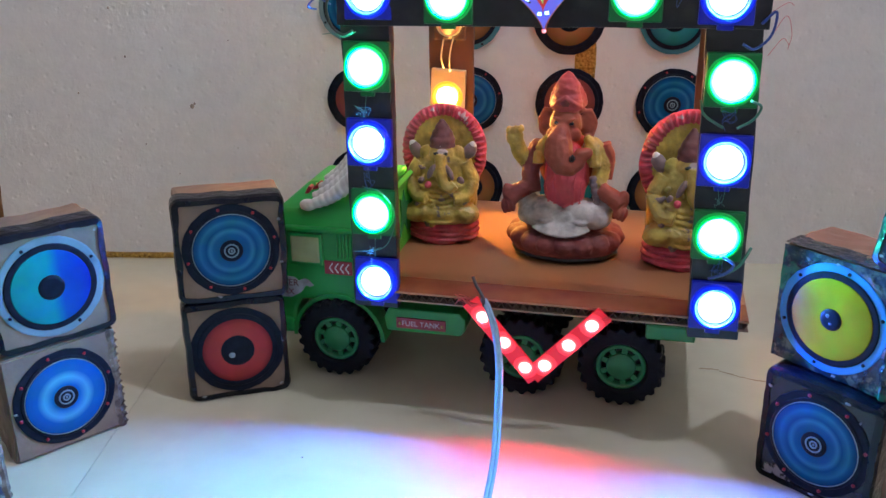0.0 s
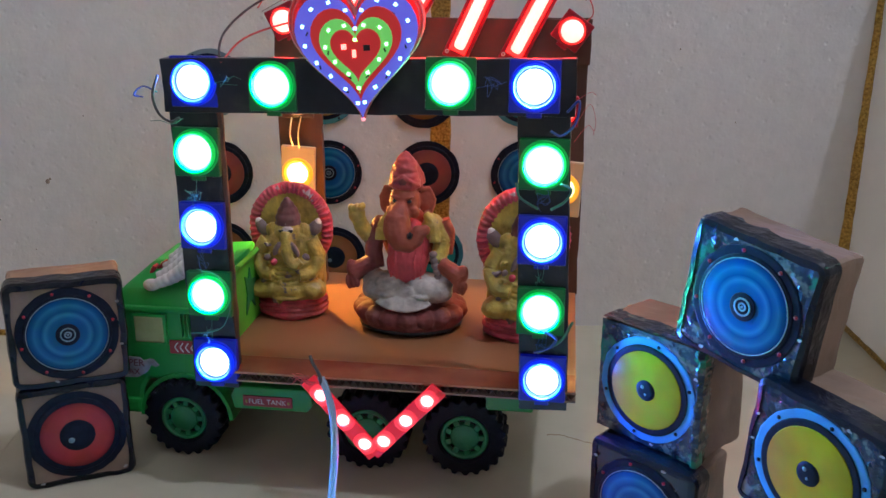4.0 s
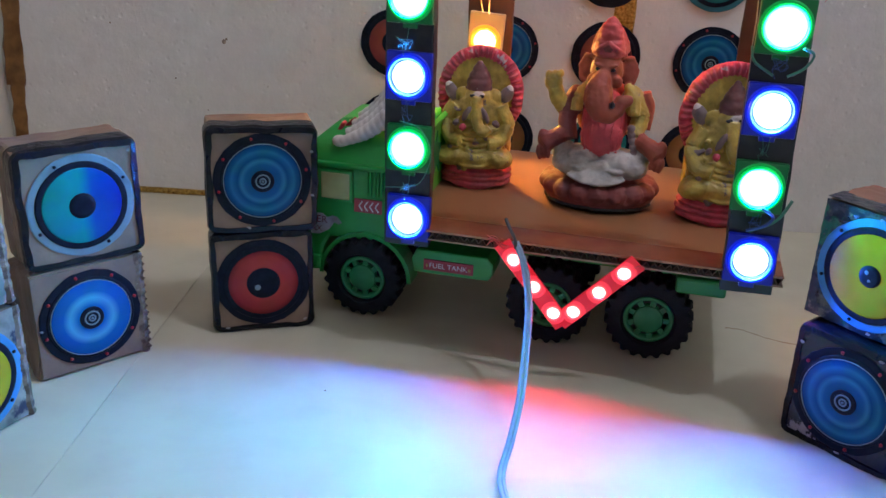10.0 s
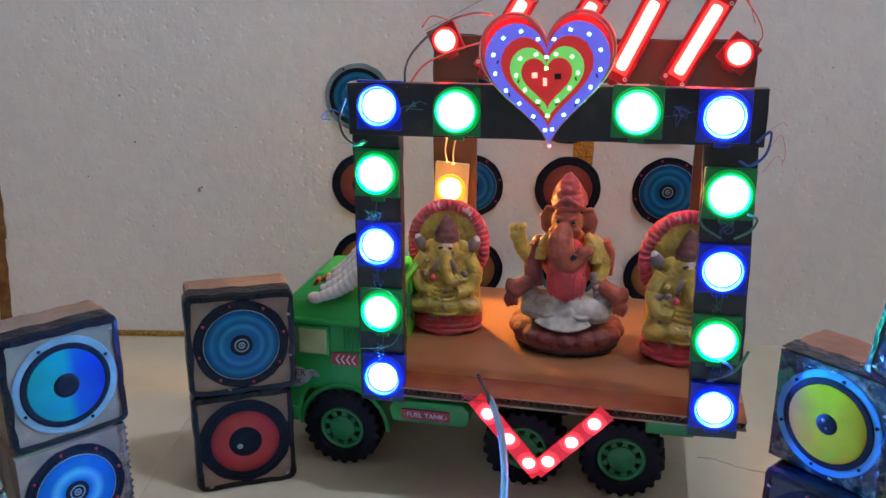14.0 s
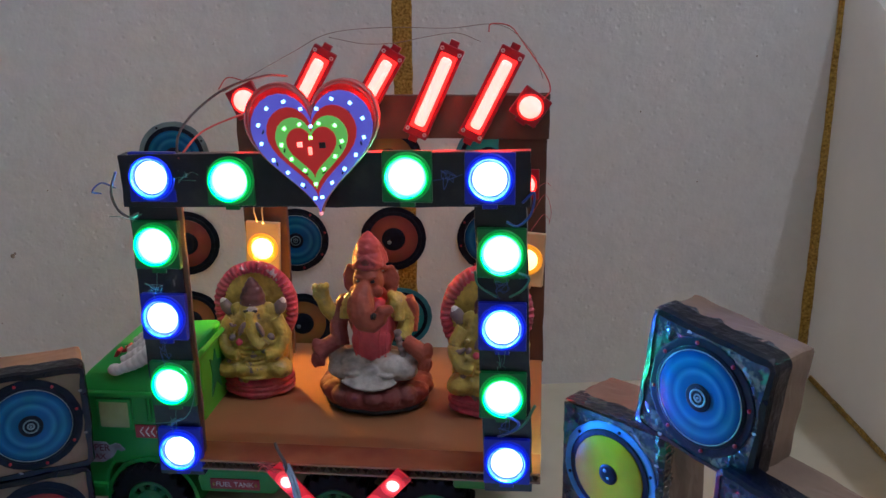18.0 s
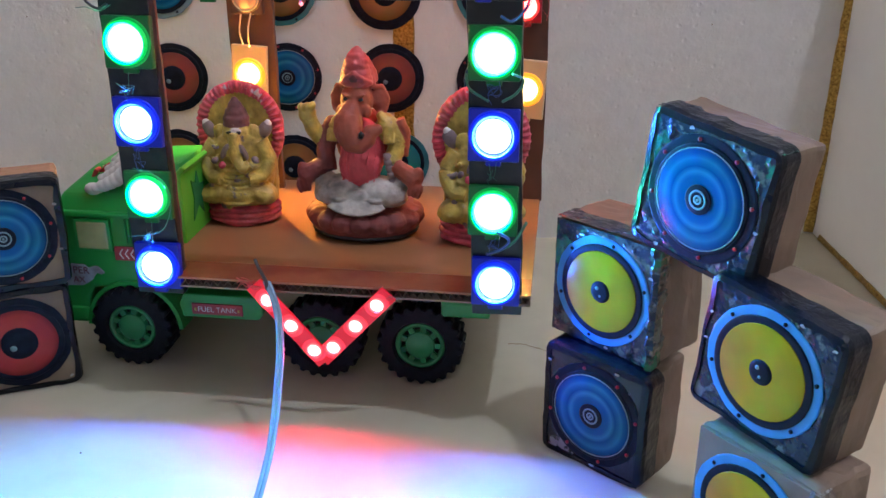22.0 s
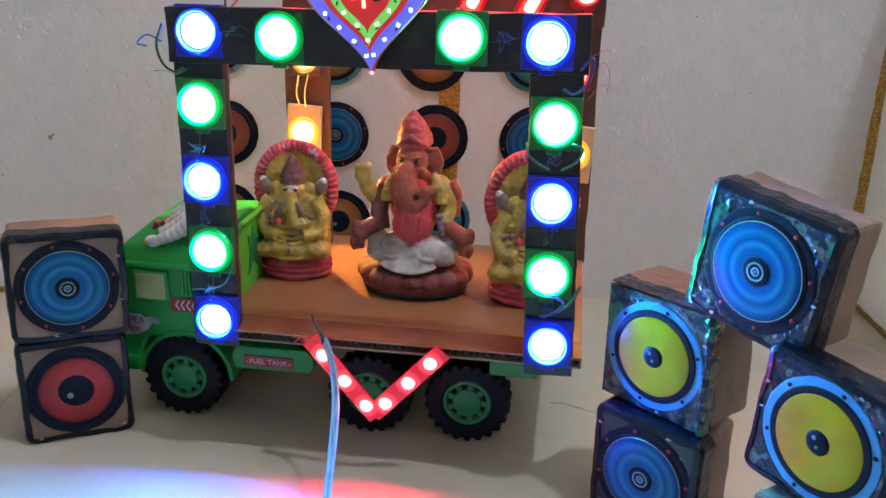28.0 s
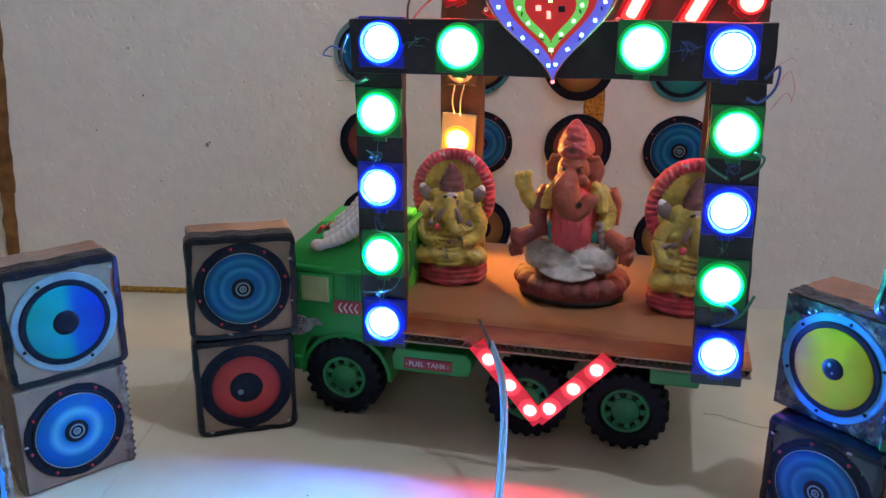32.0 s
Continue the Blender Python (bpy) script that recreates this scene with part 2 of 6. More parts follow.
GOLD = mat("gold_glitter_tape", (0.62, 0.4, 0.1), 0.3, metal=0.85, vary=0.4, scale=420, bump=1.0, bump_scale=520, color2=(0.2, 0.1, 0.02))
GOLD_DARK = mat("brown_gold_tape", (0.27, 0.135, 0.045), 0.4, metal=0.55, vary=0.3, scale=90, bump=0.6, bump_scale=160, color2=(0.14, 0.06, 0.02))
TERRA = mat("terracotta_clay", (0.36, 0.078, 0.04), 0.6, vary=0.15, scale=70, bump=0.4, bump_scale=150, stain=(0.28, 0.08, 0.045), stain_scale=60, stain_amount=0.5)
MAROON = mat("maroon_clay", (0.25, 0.055, 0.046), 0.65, vary=0.2, scale=70, bump=0.5, bump_scale=150, stain=(0.2, 0.07, 0.07), stain_scale=60, stain_amount=0.5)
PINK = mat("pink_red_paint", (0.7, 0.085, 0.1), 0.5, vary=0.12, scale=80, bump=0.3, stain=(0.4, 0.07, 0.07), stain_scale=70, stain_amount=0.6)
YELLOW = patchy("mustard_paint", (0.62, 0.46, 0.085), [((0.44, 0.33, 0.08), 0.48, 0.6, 1.5), ((0.16, 0.13, 0.13), 0.63, 0.66, 2.0)], 0.36, 50, 1.6)
PINK_CHIPPED = patchy("chipped_pink_paint", (0.72, 0.085, 0.13), [((0.45, 0.09, 0.1), 0.5, 0.62, 1.2), ((0.5, 0.42, 0.4), 0.64, 0.66, 1.4)], 0.5, 45, 0.5)
CROWN_BROWN = patchy("dark_brown_clay", (0.2, 0.075, 0.07), [((0.42, 0.36, 0.34), 0.66, 0.68, 1.5)], 0.45, 50, 0.4)
CROWN = mat("pink_brown_clay", (0.55, 0.085, 0.08), 0.6, vary=0.2, scale=90, bump=0.4, stain=(0.3, 0.08, 0.08), stain_scale=80, stain_amount=0.5)
CLOTH = patchy("dirty_white_paint", (0.55, 0.5, 0.44), [((0.42, 0.35, 0.29), 0.5, 0.64, 1.6), ((0.28, 0.17, 0.13), 0.68, 0.71, 2.2)], 0.6, 45, 0.7)
BARE = mat("bare_grey_clay", (0.25, 0.18, 0.17), 0.7, scale=120, bump=0.4)
SCRAP = mat("dirty_paper_scrap", (0.42, 0.4, 0.37), 0.7, vary=0.3, scale=200, bump=0.2)
CREAM = mat("cream_plate", (0.68, 0.52, 0.3), 0.6, vary=0.08, scale=40, bump=0.1)
WIRE_BLUE = mat("blue_grey_cable", (0.2, 0.32, 0.42), 0.45, vary=0.08, scale=90, bump=0.1)
WIRE_DARK = mat("dark_wire", (0.05, 0.045, 0.045), 0.5, bump=0)
WIRE_GREEN = mat("green_wire", (0.06, 0.22, 0.15), 0.4, bump=0)
WIRE_BLUE2 = mat("blue_wire", (0.04, 0.08, 0.32), 0.4, bump=0)
WIRE_RED = mat("red_wire", (0.6, 0.08, 0.07), 0.4, bump=0)
COPPER = mat("thin_copper_strand", (0.35, 0.25, 0.2), 0.4, metal=0.6, bump=0)
RED_PLASTIC = mat("red_module_plastic", (0.4, 0.008, 0.022), 0.35, vary=0.1, scale=80, bump=0.05, sub=0.1)
SILVER_PRINT = mat("silver_print", (0.18, 0.27, 0.3), 0.4, vary=0.2, scale=50, bump=0.04)
STICKER_SILVER = mat("worn_silver_sticker", (0.36, 0.37, 0.4), 0.35, vary=0.25, scale=90, bump=0.1, stain=(0.2, 0.06, 0.07), stain_scale=80, stain_amount=0.6)
STICKER_INK = mat("dark_red_ink", (0.13, 0.01, 0.02), 0.5, bump=0)
BLUE_RIM = mat("blue_rim_print", (0.04, 0.25, 0.52), 0.4, vary=0.15, scale=50, bump=0.04)
TEAL_RIM = mat("teal_rim_print", (0.03, 0.2, 0.25), 0.45, vary=0.15, scale=50, bump=0.04)

LED_BLUE = glow("blue_led_lens", (0.45, 0.66, 1.0), 5)
LED_GREEN = glow("green_led_lens", (0.5, 1.0, 0.72), 4)
CHIP_COLD = glow("blue_led_chip", (0.03, 0.15, 1.0), 41500)
CHIP_LEAF = glow("green_led_chip", (0.045, 1.0, 0.5), 13300)
RING_BLUE = glow("blue_led_ring", (0.34, 0.55, 1.0), 1.2, (0.02, 0.05, 0.3))
RING_GREEN = glow("green_led_ring", (0.25, 1.0, 0.55), 1.1, (0.05, 0.3, 0.1))
GROOVE_BLUE = glow("blue_led_groove", (0.01, 0.1, 1.0), 0.9, (0.02, 0.05, 0.3))
GROOVE_GREEN = glow("green_led_groove", (0.7, 1.0, 0.86), 1.3, (0.05, 0.3, 0.1))
LED_WARM = glow("warm_led_lens", (1.0, 0.72, 0.3), 4)
LED_WARM_DIM = glow("weaker_warm_led_lens", (1.0, 0.7, 0.28), 3)
CHIP_WARM = glow("warm_led_chip", (1.0, 0.52, 0.10), 42000)
CHIP_WARM_WEAK = glow("weaker_warm_led_chip", (1.0, 0.52, 0.10), 5000)
RING_WARM = glow("warm_led_ring", (1.0, 0.4, 0.03), 1.0, (0.4, 0.16, 0.01))
LED_DIM = glow("dim_peach_lens", (1.0, 0.4, 0.2), 0.1, (0.5, 0.24, 0.13))
LED_RED = glow("red_led_lens", (1.0, 0.02, 0.016), 42)
RING_RED = glow("red_led_ring", (1.0, 0.015, 0.012), 4, (0.5, 0.02, 0.02))
LED_RED_DOT = glow("red_led_dot", (1.0, 0.35, 0.32), 5)
CHIP_SCARLET = glow("red_led_chip", (1.0, 0.02, 0.09), 6300)
# Strip body, halo rings and collars glow for light spreading from the dots.
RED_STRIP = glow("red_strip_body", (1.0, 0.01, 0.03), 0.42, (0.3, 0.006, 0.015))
RED_DOT_HALO = glow("red_dot_halo", (1.0, 0.05, 0.08), 0.85, (0.4, 0.01, 0.02))
RED_HALO = glow("red_halo_collar", (1.0, 0.1, 0.11), 1.4, (0.5, 0.02, 0.02))
LAMP = glow("white_bulb", (0.88, 0.97, 1.27), 1290)


def cone_mat(name, stops, conic=False):
    """Printed speaker cone: colour by radius, or left to right where conic."""
    m = mat(name, stops[0][1], 0.19, vary=0.05, scale=60, bump=0.22, bump_scale=42, spec=0.16)
    nt = m.node_tree
    b = nt.nodes["Principled BSDF"]
    tc = nt.nodes.new("ShaderNodeTexCoord")
    sep = nt.nodes.new("ShaderNodeSeparateXYZ")
    nt.links.new(tc.outputs["Object"], sep.inputs["Vector"])
    if conic:
        val = nt.nodes.new("ShaderNodeMapRange")
        val.inputs["From Min"].default_value = -0.024
        val.inputs["From Max"].default_value = 0.024
        nt.links.new(sep.outputs["X"], val.inputs["Value"])
        src = val.outputs["Result"]
    else:
        cmb = nt.nodes.new("ShaderNodeCombineXYZ")
        nt.links.new(sep.outputs["X"], cmb.inputs["X"])
        nt.links.new(sep.outputs["Z"], cmb.inputs["Y"])
        ln = nt.nodes.new("ShaderNodeVectorMath")
        ln.operation = "LENGTH"
        nt.links.new(cmb.outputs["Vector"], ln.inputs[0])
        mp = nt.nodes.new("ShaderNodeMath")
        mp.operation = "DIVIDE"
        mp.inputs[1].default_value = 0.026
        nt.links.new(ln.outputs["Value"], mp.inputs[0])
        src = mp.outputs["Value"]
    ramp = nt.nodes.new("ShaderNodeValToRGB")
    el = ramp.color_ramp.elements
    el[0].position, el[0].color = stops[0][0], (*stops[0][1], 1)
    el[1].position, el[1].color = stops[-1][0], (*stops[-1][1], 1)
    for p, c in stops[1:-1]:
        e = el.new(p)
        e.color = (*c, 1)
    nt.links.new(src, ramp.inputs["Fac"])
    nz = nt.nodes.new("ShaderNodeTexNoise")
    nz.inputs["Scale"].default_value = 55
    nt.links.new(tc.outputs["Object"], nz.inputs["Vector"])
    mx = nt.nodes.new("ShaderNodeMix")
    mx.data_type = "RGBA"
    mx.blend_type = "MULTIPLY"
    mx.inputs["Factor"].default_value = 0.55
    nt.links.new(ramp.outputs["Color"], mx.inputs["A"])
    nt.links.new(nz.outputs["Color"], mx.inputs["B"])
    nt.links.new(mx.outputs["Result"], b.inputs["Base Color"])
    return m


BLUE_CONE = cone_mat("blue_cone_print", [(0.0, (0.005, 0.03, 0.08)), (0.3, (0.008, 0.1, 0.27)), (0.46, (0.012, 0.13, 0.31)), (0.56, (0.03, 0.23, 0.4)), (0.66, (0.006, 0.085, 0.24)), (0.82, (0.02, 0.19, 0.36)), (0.9, (0.008, 0.1, 0.26)), (1.0, (0.006, 0.06, 0.18))])
BLUE_GLOW_CONE = cone_mat("bright_blue_cone_print", [(0.0, (0.01, 0.06, 0.2)), (0.35, (0.012, 0.18, 0.52)), (0.55, (0.1, 0.46, 0.68)), (0.72, (0.012, 0.15, 0.46)), (1.0, (0.008, 0.11, 0.4))])
RED_CONE = cone_mat("red_cone_print", [(0.0, (0.3, 0.03, 0.03)), (0.5, (0.5, 0.06, 0.05)), (0.8, (0.42, 0.045, 0.045)), (1.0, (0.2, 0.02, 0.03))])
TEAL_CONE = cone_mat("teal_to_blue_cone_print", [(0.0, (0.015, 0.3, 0.27)), (0.48, (0.012, 0.3, 0.34)), (0.64, (0.008, 0.09, 0.38)), (1.0, (0.005, 0.03, 0.34))], True)
YELLOW_CONE = cone_mat("yellow_green_cone_print", [(0.0, (0.62, 0.2, 0.03)), (0.35, (0.66, 0.33, 0.015)), (0.6, (0.62, 0.4, 0.015)), (1.0, (0.46, 0.38, 0.015))], True)
ORANGE_CONE = cone_mat("orange_brown_cone_print", [(0.0, (0.25, 0.1, 0.03)), (0.5, (0.42, 0.2, 0.07)), (1.0, (0.2, 0.08, 0.03))])
PALE_RED_CONE = cone_mat("pale_red_cone_print", [(0.0, (0.2, 0.05, 0.04)), (0.5, (0.34, 0.085, 0.065)), (1.0, (0.2, 0.05, 0.05))])
GREEN_CONE = cone_mat("green_teal_cone_print", [(0.0, (0.02, 0.2, 0.2)), (0.5, (0.05, 0.35, 0.3)), (1.0, (0.02, 0.16, 0.2))])
CYAN_CONE = cone_mat("cyan_to_violet_cone_print", [(0.0, (0.05, 0.6, 0.75)), (0.5, (0.03, 0.3, 0.9)), (1.0, (0.1, 0.03, 0.6))], True)


# ---- mesh helpers ----
def box(bm, c, s, bevel=0.0, mi=0, rot=None):
    r = bmesh.ops.create_cube(bm, size=1.0)
    vs = r["verts"]
    bmesh.ops.scale(bm, vec=s, verts=vs)
    fs = {f for v in vs for f in v.link_faces}
    if bevel:
        es = list({e for v in vs for e in v.link_edges})
        rb = bmesh.ops.bevel(bm, geom=es, offset=bevel, segments=2, affect="EDGES", profile=0.6)
        vs = list({v for f in rb["faces"] for v in f.verts} | {v for v in vs if v.is_valid})
        fs = {f for v in vs for f in v.link_faces}
    for f in fs:
        f.material_index = mi
    m = Matrix.Translation(c) @ (rot.to_4x4() if rot else Matrix())
    bmesh.ops.transform(bm, matrix=m, verts=vs)
    return vs


def rod(bm, a, b, r0, r1=None, seg=16, mi=0):
    a, b = Vector(a), Vector(b)
    d = b - a
    m = Matrix.Translation((a + b) / 2) @ d.to_track_quat("Z", "Y").to_matrix().to_4x4()
    r = bmesh.ops.create_cone(bm, cap_ends=True, segments=seg, radius1=r0, radius2=r0 if r1 is None else r1, depth=d.length, matrix=m)
    for f in {f for v in r["verts"] for f in v.link_faces}:
        f.material_index = mi
        f.smooth = len(f.verts) == 4
    return r["verts"]


def ball(bm, c, r, mi=0, rot=None, u=18, v=12):
    q = bmesh.ops.create_uvsphere(bm, u_segments=u, v_segments=v, radius=1.0)
    m = Matrix.Translation(c) @ (rot.to_matrix().to_4x4() if rot else Matrix()) @ Matrix.Diagonal((*r, 1))
    bmesh.ops.transform(bm, matrix=m, verts=q["verts"])
    for f in {f for w in q["verts"] for f in w.link_faces}:
        f.material_index = mi
        f.smooth = True
    return q["verts"]


def smooth_line(pts, n=6):
    """Catmull-Rom points through pts."""
    p = [Vector(q) for q in pts]
    p = [2 * p[0] - p[1]] + p + [2 * p[-1] - p[-2]]
    out = []
    for i in range(1, len(p) - 2):
        for k in range(n):
            t = k / n
            a, b, c, d = p[i - 1:i + 3]
            out.append(0.5 * (2 * b + (c - a) * t + (2 * a - 5 * b + 4 * c - d) * t * t + (3 * b - a - 3 * c + d) * t ** 3))
    out.append(p[-2])
    return out


def sweep(bm, pts, r, seg=8, mi=0, n=6, r_end=None):
    line = smooth_line(pts, n)
    rings = []
    up = Vector((0.13, 0.31, 0.94))
    for i, q in enumerate(line):
        d = (line[min(i + 1, len(line) - 1)] - line[max(i - 1, 0)]).normalized()
        s = d.cross(up).normalized()
        w = s.cross(d)
        rr = r if r_end is None else r + (r_end - r) * i / (len(line) - 1)
        rings.append([bm.verts.new(q + rr * (math.cos(2 * math.pi * k / seg) * s + math.sin(2 * math.pi * k / seg) * w)) for k in range(seg)])
    for a, b in zip(rings, rings[1:]):
        for k in range(seg):
            f = bm.faces.new((a[k], a[(k + 1) % seg], b[(k + 1) % seg], b[k]))
            f.material_index = mi
            f.smooth = True
    for ring, flip in ((rings[0], True), (rings[-1], False)):
        f = bm.faces.new(ring[::-1] if flip else ring)
        f.material_index = mi


def prism(bm, poly, y0, y1, mi=0, bevel=0.0):
    """A polygon in x and z, drawn out from y0 to y1."""
    a = [bm.verts.new((x, y0, z)) for x, z in poly]
    b = [bm.verts.new((x, y1, z)) for x, z in poly]
    fs = [bm.faces.new(a), bm.faces.new(b[::-1])]
    n = len(poly)
    for i in range(n):
        fs.append(bm.faces.new((a[i], b[i], b[(i + 1) % n], a[(i + 1) % n])))
    for f in fs:
        f.material_index = mi
    bmesh.ops.recalc_face_normals(bm, faces=fs)
    if bevel:
        es = list({e for f in fs for e in f.edges})
        bmesh.ops.bevel(bm, geom=es, offset=bevel, segments=2, affect="EDGES", profile=0.6)
    return fs


def lathe(bm, prof, seg=40, mi=0, centre=(0, 0, 0)):
    """A profile of (radius, depth towards the viewer) turned about the y axis, facing -y."""
    cx, cy, cz = centre
    rings = []
    for r, d in prof:
        if r < 1e-6:
            rings.append([bm.verts.new((cx, cy - d, cz))])
        else:
            rings.append([bm.verts.new((cx + r * math.cos(2 * math.pi * k / seg), cy - d, cz + r * math.sin(2 * math.pi * k / seg))) for k in range(seg)])
    for a, b in zip(rings, rings[1:]):
        for k in range(seg):
            j = (k + 1) % seg
            if len(a) == 1 and len(b) == 1:
                continue
            if len(b) == 1:
                f = bm.faces.new((a[k], a[j], b[0]))
            elif len(a) == 1:
                f = bm.faces.new((a[0], b[j], b[k]))
            else:
                f = bm.faces.new((a[k], a[j], b[j], b[k]))
            f.material_index = mi
            f.smooth = True
    return rings


def thing(name, m, label, category, group="", kind=""):
    e = new(name)
    e.empty_display_size = 0.01
    e.matrix_world = m
    return tagged(e, label, category, group, kind)


def part(name, bm, material, parent, label="", m=None):
    me = bpy.data.meshes.new(name)
    bm.normal_update()
    bm.to_mesh(me)
    bm.free()
    for x in (material if isinstance(material, (list, tuple)) else [material]):
        me.materials.append(x)
    ob = new(name, me)
    ob.parent = parent
    if m is not None:
        ob.matrix_basis = m
    if label:
        ob["label"] = label
    return ob


def solid(name, bm, material, label="", category="", kind="", m=None, group=""):
    ob = part(name, bm, material, None, "", m)
    return tagged(ob, label, category, group, kind)


def words(name, text, size, material, parent, m, label=""):
    cu = bpy.data.curves.new(name, "FONT")
    cu.body, cu.size, cu.align_x, cu.align_y, cu.extrude = text, size, "CENTER", "CENTER", 0.0001
    tmp = new("tmp_text", cu)
    dg = bpy.context.evaluated_depsgraph_get()
    me = bpy.data.meshes.new_from_object(tmp.evaluated_get(dg))
    bpy.data.objects.remove(tmp)
    me.materials.clear()
    me.materials.append(material)
    ob = new(name, me)
    ob.parent = parent
    ob.matrix_basis = m
    if label:
        ob["label"] = label
    return ob


# ---- room ----
WALL_Y = 0.2345
CORNER_L, CORNER_R = -0.462, 0.549
FRONT_Y, TOP = -3.2, 2.6
EAST_SLOPE, PANEL_TOP = 0.066, 0.415


def slab(name, pts, thick_dir, material, label, kind="structure"):
    bm = bmesh.new()
    a = [bm.verts.new(p) for p in pts]
    b = [bm.verts.new(Vector(p) + Vector(thick_dir)) for p in pts]
    fs = [bm.faces.new(a), bm.faces.new(b[::-1])]
    for i in range(4):
        fs.append(bm.faces.new((a[i], b[i], b[(i + 1) % 4], a[(i + 1) % 4])))
    bmesh.ops.recalc_face_normals(bm, faces=fs)
    return solid(name, bm, material, label, name.split("_")[0], kind)


E_END = -0.95
slab("wall_north", [(-1.9, WALL_Y, -0.02), (1.9, WALL_Y, -0.02), (1.9, WALL_Y, TOP), (-1.9, WALL_Y, TOP)], (0, 0.1, 0), WALL, "off-white painted wall with small pits and stains")
# Sloping top and short end are invented, unseen, so bulb light clears the panel.
E_Y, E_TOP = -0.4, 0.1
E_X = CORNER_R - EAST_SLOPE * (WALL_Y - E_Y)
slab("wall_east", [(CORNER_R, WALL_Y - 0.0005, -0.02), (E_X, E_Y, -0.02), (E_X, E_Y, E_TOP), (CORNER_R, WALL_Y - 0.0005, PANEL_TOP)], (0.014, 0, 0), FOAM, "off-white foam board side wall, unseen top sloped for the light")
slab("wall_west", [(CORNER_L, WALL_Y - 0.0005, -0.02), (CORNER_L - 0.05, E_END, -0.02), (CORNER_L - 0.05, E_END, PANEL_TOP), (CORNER_L, WALL_Y - 0.0005, PANEL_TOP)], (-0.014, 0, 0), FOAM, "off-white foam board side wall")
slab("wall_south", [(-2.0, FRONT_Y, -0.02), (2.0, FRONT_Y, -0.02), (2.0, FRONT_Y, TOP), (-2.0, FRONT_Y, TOP)], (0, -0.1, 0), WALL, "plain off-white wall")
slab("wall_far_east", [(1.9, WALL_Y - 0.001, -0.02), (1.9, FRONT_Y + 0.001, -0.02), (1.9, FRONT_Y + 0.001, TOP), (1.9, WALL_Y - 0.001, TOP)], (0.1, 0, 0), WALL, "plain off-white wall")
slab("wall_far_west", [(-1.9, WALL_Y - 0.001, -0.02), (-1.9, FRONT_Y + 0.001, -0.02), (-1.9, FRONT_Y + 0.001, TOP), (-1.9, WALL_Y - 0.001, TOP)], (-0.1, 0, 0), WALL, "plain off-white wall")
slab("ceiling", [(-2.0, FRONT_Y - 0.1, TOP), (2.0, FRONT_Y - 0.1, TOP), (2.0, WALL_Y + 0.1, TOP), (-2.0, WALL_Y + 0.1, TOP)], (0, 0, 0.1), WALL, "plain white ceiling")

# floor: a bed of joint mortar with marble tiles on it
bm = bmesh.new()
box(bm, (0, -1.5, -0.0155), (4.2, 3.7, 0.03))
floor_ob = solid("floor", bm, JOINT, "cream marble tile floor with thin joints", "floor", "structure")
bm = bmesh.new()
box(bm, (0, 0, -0.005), (0.7996, 0.7996, 0.01), 0.0002)
tile_me = None
for i in range(-3, 3):
    for j in range(0, 5):
        c = (-0.2135 + 0.4 + 0.8 * i, WALL_Y - 0.4 - 0.8 * j, 0)
        if tile_me is None:
            t = part("tile", bm, FLOOR, floor_ob, "", Matrix.Translation(c))
            tile_me = t.data
        else:
            t = new("tile", tile_me)
            t.parent = floor_ob
            t.matrix_basis = Matrix.Translation(c)

# overhead lamp
lamp = thing("ceiling_lamp", pose(0.84, -0.51, 2.35), "white round bulb hanging below the ceiling", "lamp")
bm = bmesh.new()
ball(bm, (0, 0, 0), (0.03, 0.03, 0.034), u=24, v=16)
part("bulb", bm, LAMP, lamp, "glowing white bulb")
bm = bmesh.new()
rod(bm, (0, 0, 0.029), (0, 0, 0.1), 0.018, 0.016)
part("socket", bm, WHITE, lamp)
bm = bmesh.new()
rod(bm, (0, 0, 0.1), (0, 0, 0.25), 0.003)
part("cord", bm, WIRE_DARK, lamp)


# ---- trims ----
def strip(name, a, b, width, normal, material, label, wob=0.0012, thick=0.002):
    """A crumpled tape strip from a to b lying on a surface with that normal."""
    a, b, nrm = Vector(a), Vector(b), Vector(normal).normalized()
    d = (b - a).normalized()
    s = d.cross(nrm)
    bm = bmesh.new()
    n = max(4, int((b - a).length / 0.012))
    rows = []
    for i in range(n + 1):
        p = a + (b - a) * i / n
        w = width / 2 + random.uniform(-wob, wob)
        rows.append([bm.verts.new(p - s * (w + random.uniform(0, wob))), bm.verts.new(p - s * w * 0.9 + nrm * (thick + random.uniform(0, thick))), bm.verts.new(p + nrm * (thick * 1.3 + random.uniform(0, thick))), bm.verts.new(p + s * w * 0.9 + nrm * (thick + random.uniform(0, thick))), bm.verts.new(p + s * (w + random.uniform(0, wob)))])
    for r, q in zip(rows, rows[1:]):
        for k in range(4):
            bm.faces.new((r[k], r[k + 1], q[k + 1], q[k]))
    bmesh.ops.recalc_face_normals(bm, faces=bm.faces[:])
    return solid(name, bm, material, label, "tape", "structure")


strip("trim_1", (0.1335, WALL_Y, 0.02), (0.1345, WALL_Y, 0.62), 0.0175, (0, -1, 0), GOLD, "gold glitter tape strip down the wall", 0.0008, 0.0006)
strip("trim_2", (0.5435, WALL_Y - 0.001, 0.002), (0.5505, WALL_Y - 0.001, 0.42), 0.0105, (-0.5, -1, 0), GOLD, "brown gold tape strip in the wall corner", 0.0006, 0.0014)
strip("trim_3", (-0.451, WALL_Y, 0.105), (-0.4285, WALL_Y, 0.44), 0.0165, (0.4, -1, 0), GOLD_DARK, "crumpled brown gold tape strip in the wall corner", 0.0012, 0.003)
